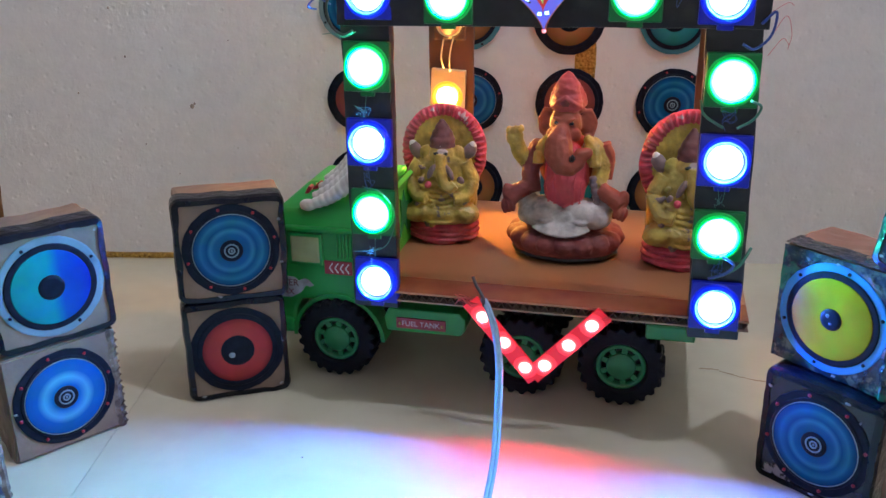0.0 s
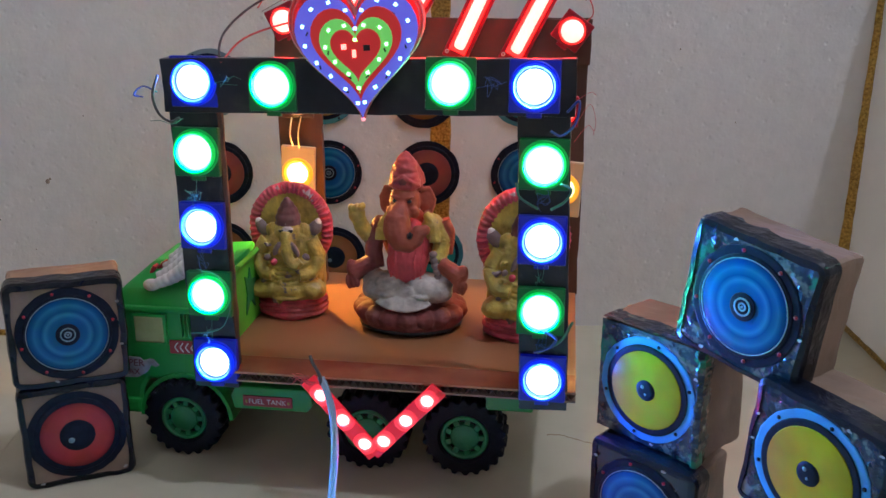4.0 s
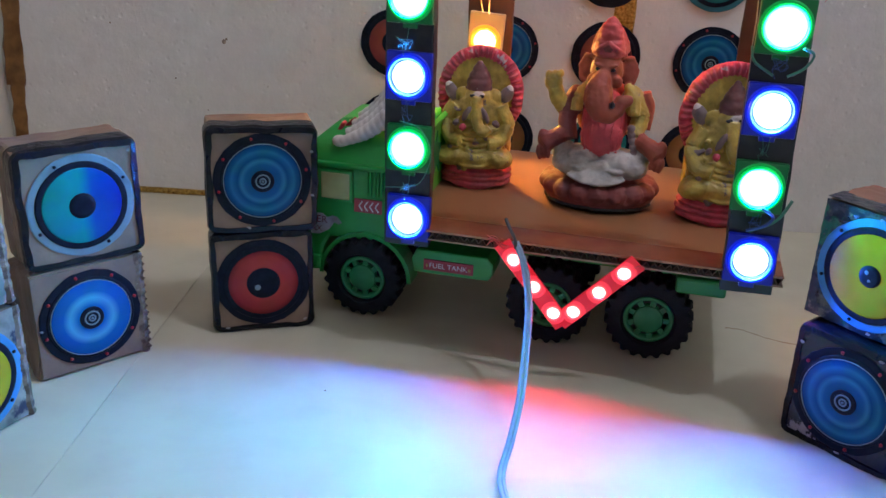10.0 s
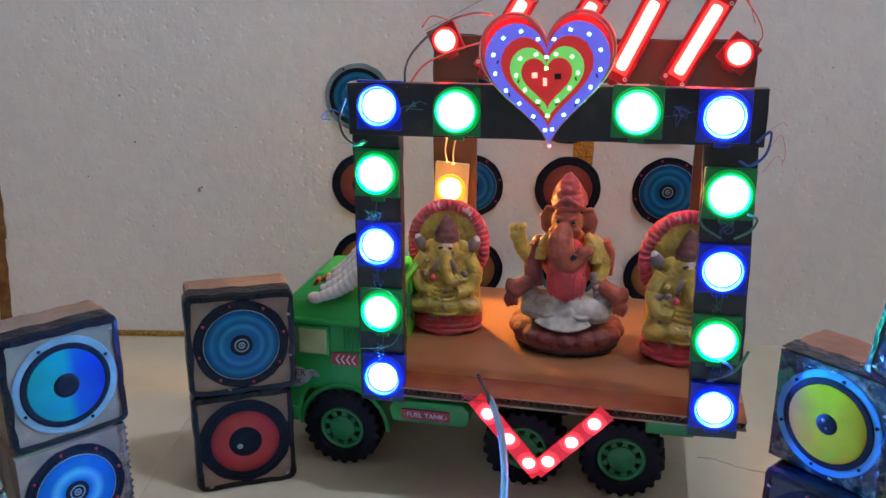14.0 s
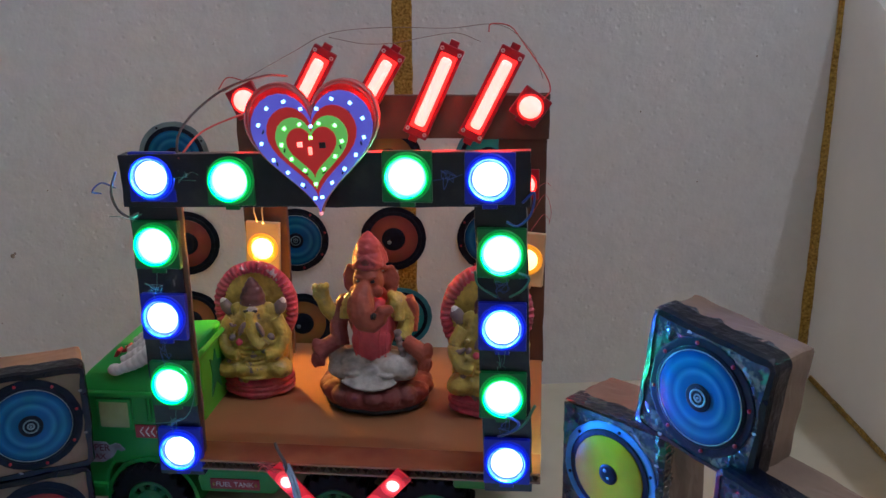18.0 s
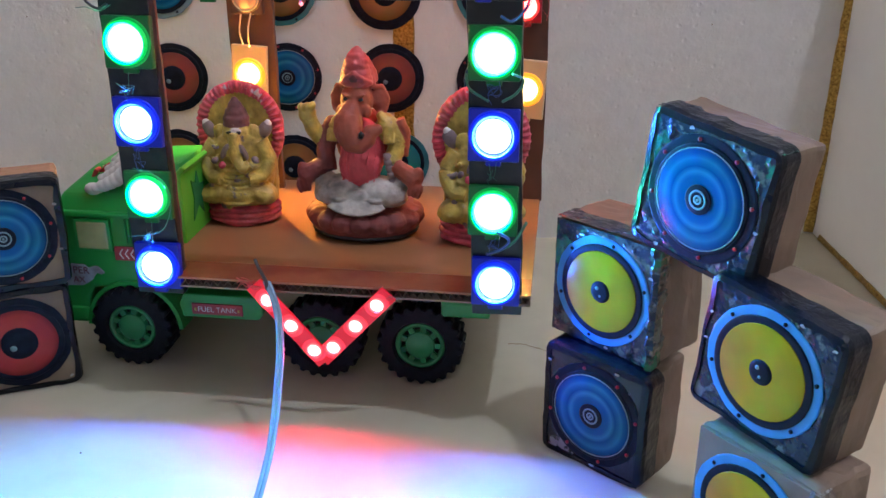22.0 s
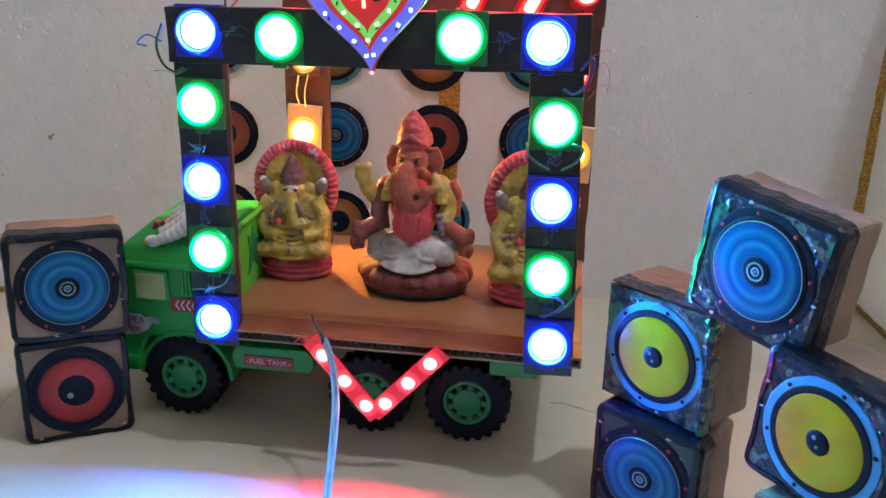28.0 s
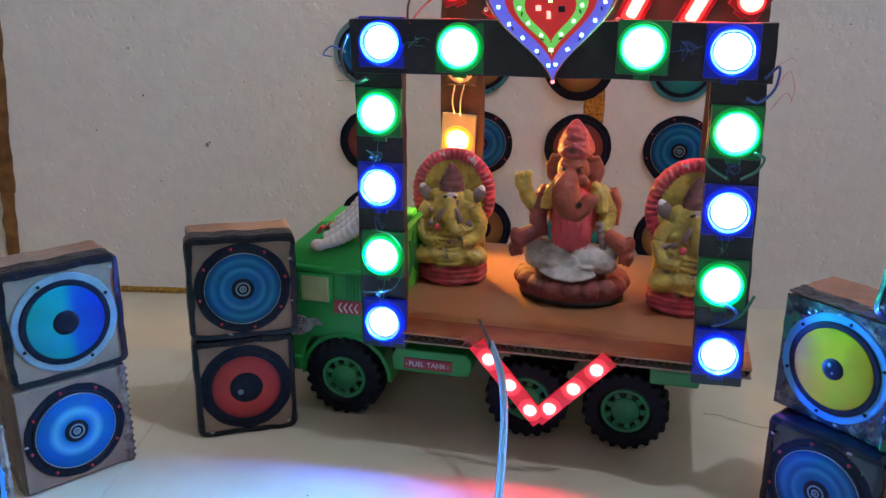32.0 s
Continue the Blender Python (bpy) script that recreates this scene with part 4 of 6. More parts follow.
def wheel(x, y, flip):
    R, wd = 0.0298, 0.024
    bm = bmesh.new()
    lathe(bm, [(0.0174, -0.018), (0.0174, -0.0065), (0, -0.0065)], 28)
    w = part("wheel", bm, BLACK, truck, "", Matrix.Translation((x, y, 0.0308)) @ (pose(0, 0, 0, 0, 0, 180) if flip else Matrix()))
    bm = bmesh.new()
    seg = 88
    prof = [(0.0175, -wd + 0.002, 0), (0.0175, -wd, 0), (R - 0.004, -wd, 0), (R - 0.001, -wd + 0.0015, 1), (R, -wd + 0.003, 1), (R, -0.0125, 1), (R - 0.0012, -0.0122, 0), (R - 0.0012, -0.0118, 0), (R, -0.0115, 2), (R, -0.0015, 2), (R - 0.001, -0.0002, 2), (R - 0.004, 0.0003, 0), (0.0195, 0.001, 0), (0.0178, -0.001, 0), (0.0177, -0.006, 0)]
    rings = []
    for rr, d, row in prof:
        ring = []
        for k in range(seg):
            lug = 0.0012 if row and ((k + (2 if row == 2 else 0)) % 4) < 2 else (-0.0012 if row else 0)
            a = 2 * math.pi * k / seg
            ring.append(bm.verts.new(((rr + lug) * math.cos(a), -d, (rr + lug) * math.sin(a))))
        rings.append(ring)
    for p, q in zip(rings, rings[1:]):
        for k in range(seg):
            bm.faces.new((p[k], p[(k + 1) % seg], q[(k + 1) % seg], q[k]))
    part("tyre", bm, RUBBER, w, "black ribbed tyre")
    bm = bmesh.new()
    lathe(bm, [(0.0176, -0.005), (0.0176, -0.0015), (0.0165, -0.001), (0.0145, -0.0015), (0.014, -0.006)], 36)
    lathe(bm, [(0.0105, -0.007), (0.0105, -0.002), (0.0095, -0.001), (0, -0.0008)], 28)
    for k in range(9):
        a = 2 * math.pi * k / 9
        box(bm, (0.0125 * math.cos(a), 0.0035, 0.0125 * math.sin(a)), (0.0055, 0.003, 0.0042), 0.0005, 0, Matrix.Rotation(-a, 3, "Y"))
    part("rim", bm, GREEN_DARK, w, "green spoked plastic rim")
    return w


for x in (0.0, 0.1415, 0.213):
    wheel(x, -0.006, False)
    wheel(x, 0.109, True)
for x in (0.0, 0.1415, 0.213):
    bm = bmesh.new()
    rod(bm, (x, 0.01, 0.0308), (x, 0.094, 0.0308), 0.004)
    part("axle", bm, BLACK, truck)
bm = bmesh.new()
box(bm, (0.1, 0.03, 0.063), (0.325, 0.014, 0.016), 0.002)
part("chassis_rail", bm, GREEN, truck)
bm = bmesh.new()
box(bm, (0.1, 0.078, 0.063), (0.325, 0.014, 0.016), 0.002)
part("chassis_rail", bm, GREEN, truck)
bm = bmesh.new()
box(bm, (0.155, 0.054, 0.078), (0.215, 0.1, 0.018), 0.002)
part("subframe", bm, GREEN, truck)
bm = bmesh.new()
prism(bm, [(0.040, 0.042), (0.038, 0.0525), (0.042, 0.0605), (0.095, 0.0605), (0.1, 0.055), (0.1, 0.047), (0.096, 0.042)], -0.004, 0.022, 0, 0.0015)
tank = part("fuel_tank", bm, GREEN, truck)
bm = bmesh.new()
box(bm, (0.0665, -0.0045, 0.0495), (0.0375, 0.0012, 0.0085), 0.0004)
lab = part("tank_label", bm, LABEL_RED, tank, "dark red label with white letters")
words("letters", "FUEL TANK", 0.0056, LABEL_WHITE, lab, pose(0.0665, -0.0054, 0.0494, 90))
for x in (0.0505, 0.0825):
    bm = bmesh.new()
    ball(bm, (x, -0.0052, 0.0492), (0.001, 0.0004, 0.0014), u=8, v=6)
    part("drop_mark", bm, YELLOW, lab)
bm = bmesh.new()
box(bm, (0.245, 0.004, 0.061), (0.034, 0.02, 0.012), 0.002)
part("rear_bumper", bm, GREEN, truck)

# white plaster ornament on the cab roof
ornament = thing("roof_ornament", TRUCK, "ribbed white plaster ornament with red scraps on the cab roof", "ornament")
for k in range(4):
    bm = bmesh.new()
    o = Vector((-0.022 + 0.003 * k, 0.010 + 0.0062 * k, 0.1315 + 0.0048 * k))
    d = Vector((0.036 - 0.002 * k, 0.004, 0.0215 + 0.003 * k))
    axis = d.normalized()
    side = axis.cross(Vector((0, 1, 0))).normalized()
    out = side.cross(axis)
    rings = []
    n = 40
    for i in range(n + 1):
        t = i / n
        bulge = 0.0026 * math.sin(math.pi * min(1, t * 1.1))
        rr = (0.0034 + 0.0028 * t) * (1 + 0.16 * abs(math.sin(t * 8 * math.pi))) * (0.6 if i in (0, n) else 1)
        c = o + d * t + Vector((0, -0.001, 0)) + side * -bulge
        rings.append([bm.verts.new(c + rr * (math.cos(2 * math.pi * j / 12) * side + math.sin(2 * math.pi * j / 12) * out)) for j in range(12)])
    for p, q in zip(rings, rings[1:]):
        for j in range(12):
            bm.faces.new((p[j], p[(j + 1) % 12], q[(j + 1) % 12], q[j])).smooth = True
    bm.faces.new(rings[0][::-1])
    bm.faces.new(rings[-1])
    bmesh.ops.recalc_face_normals(bm, faces=bm.faces[:])
    part("ribbed_roll", bm, WHITE, ornament)
bm = bmesh.new()
ball(bm, (-0.0225, 0.0105, 0.1315), (0.0062, 0.005, 0.0045))
part("foot", bm, WHITE, ornament)
for x, y, z in ((-0.02, 0.027, 0.1415), (-0.013, 0.03, 0.1435), (-0.026, 0.024, 0.1385)):
    bm = bmesh.new()
    box(bm, (x, y, z), (0.009, 0.007, 0.003), 0.0008, 0, Matrix.Rotation(x * 40, 3, "Y"))
    p = part("red_scrap", bm, LABEL_RED, ornament, "dark red scrap")
    bm = bmesh.new()
    box(bm, (x + 0.001, y - 0.001, z + 0.0018), (0.004, 0.004, 0.0012), 0.0003, 0, Matrix.Rotation(x * 60, 3, "Z"))
    part("gold_fleck", bm, GOLD, p)

# ---- cardboard stage on the truck ----
stage = thing("cardboard_stage", TRUCK, "brown corrugated cardboard platform laid on the toy truck", "platform")
bm = bmesh.new()
box(bm, (0.1625, 0.0535, BED_Z + 0.0065), (0.255, 0.207, 0.0012))
top = part("top_liner", bm, BED, stage)
bm = bmesh.new()
box(bm, (0.1625, 0.0535, BED_Z + 0.0006), (0.255, 0.207, 0.0012))
part("bottom_liner", bm, CARD, stage)
bm = bmesh.new()
n = 104
x0, x1 = 0.036, 0.289
zs = [(x0 + (x1 - x0) * (i + random.uniform(-0.3, 0.3)) / n, BED_Z + (0.0014 if i % 2 else 0.0052) + random.uniform(-0.0007, 0.0006)) for i in range(n + 1)]
for (xa, za), (xb, zb) in zip(zs, zs[1:]):
    lo = [bm.verts.new(p) for p in ((xa, -0.0495, za), (xb, -0.0495, zb), (xb, 0.156, zb), (xa, 0.156, za))]
    hi = [bm.verts.new(v.co + Vector((0, 0, 0.0008))) for v in lo]
    bm.faces.new(lo)
    bm.faces.new(hi)
    bm.faces.new((lo[0], lo[1], hi[1], hi[0]))
part("corrugation", bm, FLUTE, stage)
bm = bmesh.new()
box(bm, (0.1625, 0.06, BED_Z + 0.0035), (0.25, 0.2, 0.003))
part("inner_core", bm, CARD_DARK, stage)
# Thin strip carrying the painted red light.
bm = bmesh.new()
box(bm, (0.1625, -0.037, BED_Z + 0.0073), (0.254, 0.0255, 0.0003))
part("front_light_band", bm, BED_RED_LIGHT, stage, "red light painted along the front edge")

# ---- LED frame ----
light_frame = thing("light_frame", TRUCK, "black painted cardboard frame holding round LED modules", "frame")


def ragged(bm, c, s, seed, mi=0):
    box(bm, c, s, 0.0006, mi)
    bmesh.ops.subdivide_edges(bm, edges=[e for e in bm.edges if e.calc_length() > 0.03], cuts=14, use_grid_fill=True)
    for v in bm.verts:
        v.co += noise.noise_vector(v.co * 70 + Vector((seed, 0, 0))) * 0.0009


def lean(z, x=0.15):
    """Where the frame's front lies: it stands upright and turns a little."""
    return -0.0445 - (x - 0.05) * 0.02


for nm, xa, xb, za, zb in (("post", 0.0625, 0.0505, 0.08, 0.2728), ("post", 0.2672, 0.264, 0.081, 0.2745)):
    bm = bmesh.new()
    xm = (xa + xb) / 2
    L = zb - za
    ragged(bm, (0, 0, L / 2), (0.0315, 0.0075, L), za * 99)
    dx = {0.0625: (0.0452, 0.0440), 0.2672: (0.2690, 0.2631)}[xa]
    p = part(nm, bm, [CARD_DARK], light_frame)
    p.matrix_basis = Matrix.Translation((dx[0], lean(za, dx[0]) + 0.004, za)) @ Matrix.Rotation(math.atan2(dx[1] - dx[0], L), 4, "Y")
    bm = bmesh.new()
    ragged(bm, (0, 0.0052, L / 2), (0.031, 0.0028, L - 0.002), za * 55 + 3)
    part("backing_strip", bm, CARD, p)
bm = bmesh.new()
ragged(bm, (0, 0, 0), (0.2525, 0.008, 0.0332), 7.7)
cb = part("crossbar", bm, CARD_DARK, light_frame)
cb.matrix_basis = Matrix.Translation((0.1548, lean(0.29) - 0.001, 0.2892)) @ pose(0, 0, 0, 0, -0.8, 0)
bm = bmesh.new()
ragged(bm, (0, 0.0055, 0.0), (0.251, 0.0026, 0.0325), 2.2)
part("backing_strip", bm, CARD, cb)


def led(x, z, y, lens, ring, housing, label, r=0.0118, w=0.030, h=0.031, turn=0.0, group="round LED modules on the frame", bezel=None, rise=0.0008, bloom_rim=None, yaw=0.0, tilt=0.0, rim=1.12, chip=None, groove=None, lip=0.0):
    s = thing("led_module", TRUCK @ pose(x, y, z, tilt, turn, yaw), label, "LED module", group)
    bm = bmesh.new()
    box(bm, (0, 0.0, 0), (w, 0.005, h), 0.001)
    box(bm, (0, 0.0005, -h / 2 - 0.001), (0.009, 0.003, 0.004), 0.0006)
    part("housing", bm, housing, s)
    bm = bmesh.new()
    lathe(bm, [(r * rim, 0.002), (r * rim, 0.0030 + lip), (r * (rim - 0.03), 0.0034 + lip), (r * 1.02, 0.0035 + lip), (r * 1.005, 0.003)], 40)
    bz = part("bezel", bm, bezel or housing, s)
    # Added outer rim, its glow standing for the lens bloom.
    if bloom_rim:
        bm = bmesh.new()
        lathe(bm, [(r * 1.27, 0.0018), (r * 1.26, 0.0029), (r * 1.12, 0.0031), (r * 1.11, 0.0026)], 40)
        part("bloom_rim", bm, bloom_rim, bz, "added outer rim glowing as lens bloom")
    t = 0.0034 + rise
    bm = bmesh.new()
    lathe(bm, [(r * 0.86, 0.0025), (r * 0.86, t - 0.0004), (r * 0.84, t), (0, t)], 40)
    part("lens", bm, lens, s, "glowing lens")
    bm = bmesh.new()
    lathe(bm, [(r * 0.98, 0.0025), (r * 0.98, t - 0.0002), (r * 0.86, t - 0.0002), (r * 0.855, 0.0025)], 40)
    part("lens_groove", bm, groove or ring, s, "coloured groove round the lens")
    bm = bmesh.new()
    lathe(bm, [(r, 0.0025), (r, t + 0.0001), (r * 0.94, t + 0.0001), (r * 0.935, t - 0.0003)], 40)
    part("lens_ridge", bm, ring, s, "thin bright ridge round the lens")
    if chip:
        bm = bmesh.new()
        lathe(bm, [(0.0012, t), (0.00104, t + 0.0006), (0.0006, t + 0.00104), (0, t + 0.0012)], 10)
        part("chip", bm, chip, s, "tiny bright LED chip")
    return s


COLUMNS = (((0.0487, 0.29), (0.0456, 0.2455), (0.0456, 0.197), (0.0467, 0.1498), (0.0474, 0.1013)), ((0.2571, 0.292), (0.2641, 0.2455), (0.2647, 0.1981), (0.2653, 0.1515), (0.2681, 0.105)))
for column in COLUMNS:
    for i, (x, z) in enumerate(column):
        b = i % 2 == 0
        led(x, z, lean(z, x) - (0.0022 if i else 0.0042), LED_BLUE if b else LED_GREEN, RING_BLUE if b else RING_GREEN, BLUE_BODY_BLOOM if b else GREEN_BODY_BLOOM, "lit blue round LED module" if b else "lit green round LED module", bezel=BLUE_BEZEL_BLOOM if b else GREEN_BEZEL_BLOOM, bloom_rim=BLUE_BLOOM if b else GREEN_BLOOM, tilt=-4, chip=CHIP_COLD if b else CHIP_LEAF, groove=GROOVE_BLUE if b else GROOVE_GREEN, lip=0.0036)
for x, z in ((0.0987, 0.2886), (0.2077, 0.2924)):
    led(x, z, lean(z, x) - 0.0042, LED_GREEN, RING_GREEN, GREEN_BODY_BLOOM, "lit green round LED module", bezel=GREEN_BEZEL_BLOOM, bloom_rim=GREEN_BLOOM, tilt=-4, chip=CHIP_LEAF, groove=GROOVE_GREEN, lip=0.0036)

# ---- heart lamp ----
def heart_pts(s, n=48):
    out = []
    for k in range(n):
        t = 2 * math.pi * k / n
        x = 16 * math.sin(t) ** 3
        z = 13 * math.cos(t) - 5 * math.cos(2 * t) - 2 * math.cos(3 * t) - math.cos(4 * t)
        out.append((x * s / 16, (z + 2.5) * s / 16 * 1.1))
    return out


HEART_RED = mat("red_translucent_plastic", (0.75, 0.03, 0.03), 0.3, trans=0.5, vary=0.2, scale=50, bump=0.05, stain=(0.3, 0.05, 0.05), stain_scale=50, stain_amount=0.5)
HEART_DARK = glow("red_lit_board", (1.0, 0.03, 0.03), 0.3, (0.35, 0.03, 0.03))
CHIP_BLUE = glow("lit_blue_chip", (0.1, 0.25, 1.0), 14)
CHIP_RED = glow("lit_red_chip", (1.0, 0.12, 0.08), 4)
TIP_RED = glow("pink_lit_tip", (1.0, 0.2, 0.22), 1.6)
CHIP_GREEN = glow("lit_green_chip", (0.12, 1.0, 0.12), 12)
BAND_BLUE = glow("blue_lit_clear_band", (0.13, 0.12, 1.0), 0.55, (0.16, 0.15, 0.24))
HEART_RIM = mat("glossy_pink_edge", (0.75, 0.22, 0.2), 0.15, vary=0.1, scale=60, bump=0.05)
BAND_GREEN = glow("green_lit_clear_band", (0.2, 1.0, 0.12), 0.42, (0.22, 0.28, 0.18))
LED_CHIP = mat("led_chip", (0.45, 0.42, 0.38), 0.4, bump=0)
heart = thing("heart_lamp", TRUCK @ pose(0.1553, lean(0.31) - 0.009, 0.3097, 0, -3.4, 0), "heart-shaped LED board lit blue, green and red in a red case", "heart lamp")
def even_heart(sc, n):
    """Points at equal steps along a heart's outline."""
    line = heart_pts(sc, 400)
    line.append(line[0])
    run = [0.0]
    for p, q in zip(line, line[1:]):
        run.append(run[-1] + math.hypot(q[0] - p[0], q[1] - p[1]))
    out, i = [], 0
    for k in range(n):
        while run[i + 1] < run[-1] * k / n:
            i += 1
        out.append(line[i])
    return out


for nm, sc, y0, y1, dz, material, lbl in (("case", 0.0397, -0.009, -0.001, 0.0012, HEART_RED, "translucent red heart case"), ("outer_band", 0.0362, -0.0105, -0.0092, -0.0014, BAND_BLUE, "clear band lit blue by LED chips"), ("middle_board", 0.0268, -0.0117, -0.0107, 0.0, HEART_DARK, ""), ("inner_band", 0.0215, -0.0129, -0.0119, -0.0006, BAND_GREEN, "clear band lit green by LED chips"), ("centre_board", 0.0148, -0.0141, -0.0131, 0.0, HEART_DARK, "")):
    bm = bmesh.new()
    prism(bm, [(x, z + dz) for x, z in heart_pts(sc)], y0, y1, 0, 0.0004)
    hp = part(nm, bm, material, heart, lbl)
    if nm == "case":
        for k in (0.99, 0.945):
            bm = bmesh.new()
            sweep(bm, [(x, y0 - 0.0002, z + dz) for x, z in heart_pts(sc * k, 60)] + [(0.0, y0 - 0.0002, heart_pts(sc * k, 60)[0][1] + dz)], 0.0006, 6, 0, 2)
            part("case_rim", bm, HEART_RIM, hp, "glossy raised edge of the case")
    if "band" in nm:
        cnt = 19 if nm == "outer_band" else 12
        for k, (x, z) in enumerate(even_heart(sc * (0.87 if cnt == 19 else 0.84), cnt)):
            z += dz
            turn = Matrix.Rotation(math.atan2(x, z), 3, "Y")
            bm = bmesh.new()
            box(bm, (x, y0 - 0.0004, z), (0.0029, 0.0008, 0.0025), 0.0003, 0, turn)
            part("led_socket", bm, LED_CHIP, hp)
            bm = bmesh.new()
            box(bm, (x, y0 - 0.0011, z), (0.0019, 0.0006, 0.0017), 0, 0, turn)
            part("led_chip", bm, CHIP_BLUE if cnt == 19 else CHIP_GREEN, hp)
            if k % 2:
                bm = bmesh.new()
                box(bm, (x * 0.93, y0 - 0.0002, z * 0.93 - 0.003), (0.0022, 0.0004, 0.0009), 0, 0, turn)
                part("resistor", bm, BLACK, hp)
for x, z, a, c in ((0.0065, 0.004, 0.0038, 0.0034), (-0.0068, 0.005, 0.003, 0.003), (-0.001, 0.001, 0.0022, 0.0044)):
    bm = bmesh.new()
    box(bm, (x, -0.0145, z), (a, 0.001, c), 0.0003)
    part("chip", bm, CHIP_RED if x < 0 else BLACK, heart)
bm = bmesh.new()
lathe(bm, [(0.0013, 0.0), (0.0011, 0.0012), (0, 0.0018)], 12)
part("tip_led", bm, TIP_RED, heart, "", Matrix.Translation((0, -0.009, -0.0375)))

# ---- rear frame with red bars ----
rear = thing("rear_frame", TRUCK, "brown wooden strip frame standing behind the idols", "frame")
RY = 0.138
for nm, c, s in (("post", (0.0592, RY, 0.206), (0.0365, 0.006, 0.225)), ("post", (0.272, RY, 0.206), (0.038, 0.006, 0.225))):
    bm = bmesh.new()
    ragged(bm, c, s, c[0] * 31)
    pp = part(nm, bm, BROWN_POST, rear)
bm = bmesh.new()
ragged(bm, (0.17, RY - 0.0065, 0.301), (0.245, 0.006, 0.034), 4.4)
part("beam", bm, BROWN_POST, rear)


def bar(x0, z0, x1, z1, y=RY - 0.012):
    L = math.hypot(x1 - x0, z1 - z0)
    ang = math.degrees(math.atan2(x1 - x0, z1 - z0))
    s = thing("led_bar", TRUCK @ pose(x0, y, z0, 0, ang, 0), "lit red LED bar module with screw tabs", "LED bar", "red LED bars along the rear frame")
    bm = bmesh.new()
    box(bm, (0, 0, L / 2), (0.0195, 0.005, L * 0.9), 0.001)
    box(bm, (0, 0.0005, L * 0.97), (0.007, 0.004, L * 0.07), 0.0005)
    box(bm, (0, 0.0005, L * 0.03), (0.007, 0.004, L * 0.07), 0.0005)
    h = part("housing", bm, RED_PLASTIC, s)
    for sx, sz in ((-0.0072, 0.9), (0.0072, 0.9), (-0.0072, 0.1), (0.0072, 0.1)):
        bm = bmesh.new()
        lathe(bm, [(0.0016, 0.0), (0.0016, 0.0006), (0.0008, 0.0006), (0.0007, 0.0)], 12)
        part("eyelet", bm, LABEL_WHITE, h, "", Matrix.Translation((sx, -0.0026, L * sz)))
    bm = bmesh.new()
    box(bm, (0, -0.003, L * 0.5), (0.0132, 0.002, L * 0.74), 0.0009)
    part("glow_rim", bm, RING_RED, s)
    bm = bmesh.new()
    box(bm, (0, -0.0035, L * 0.5), (0.0088, 0.0075, L * 0.68), 0.0035)
    part("tube", bm, LED_RED, s, "glowing red light tube")
    return s


for x0, z0, x1, z1 in ((0.0825, 0.288, 0.122, 0.357), (0.135, 0.288, 0.1755, 0.3555), (0.1855, 0.283, 0.2205, 0.359), (0.2285, 0.281, 0.2668, 0.3565)):
    bar(x0, z0, x1, z1)

led(0.0543, 0.3148, RY - 0.016, LED_RED, RING_RED, RED_PLASTIC, "lit red round LED module", 0.0098, 0.024, 0.024, -25, "red round LED modules")
led(0.2778, 0.3101, RY - 0.016, LED_RED, RING_RED, RED_PLASTIC, "lit red round LED module", 0.0098, 0.024, 0.024, 35, "red round LED modules")
led(0.2735, 0.2478, RY - 0.008, LED_RED, RING_RED, RED_PLASTIC, "lit red round LED module", 0.0098, 0.024, 0.024, 0, "red round LED modules")
for x, z in ((0.0575, 0.1915), (0.2765, 0.186)):
    led(x, z, RY - 0.008, LED_WARM if x < 0.1 else LED_WARM_DIM, RING_WARM, CREAM, "lit warm yellow LED on a cream plate", 0.0105, 0.0285, 0.045, 3, "warm LED modules", RING_WARM, 0.0004, rim=1.24, chip=CHIP_WARM if x < 0.1 else CHIP_WARM_WEAK, yaw=-6 if x > 0.2 else 0)
led(0.0595, 0.2505, RY - 0.008, LED_DIM, CREAM, BROWN_POST, "dim peach round LED on a brown plate", 0.0105, 0.026, 0.026, 0, "warm LED modules")

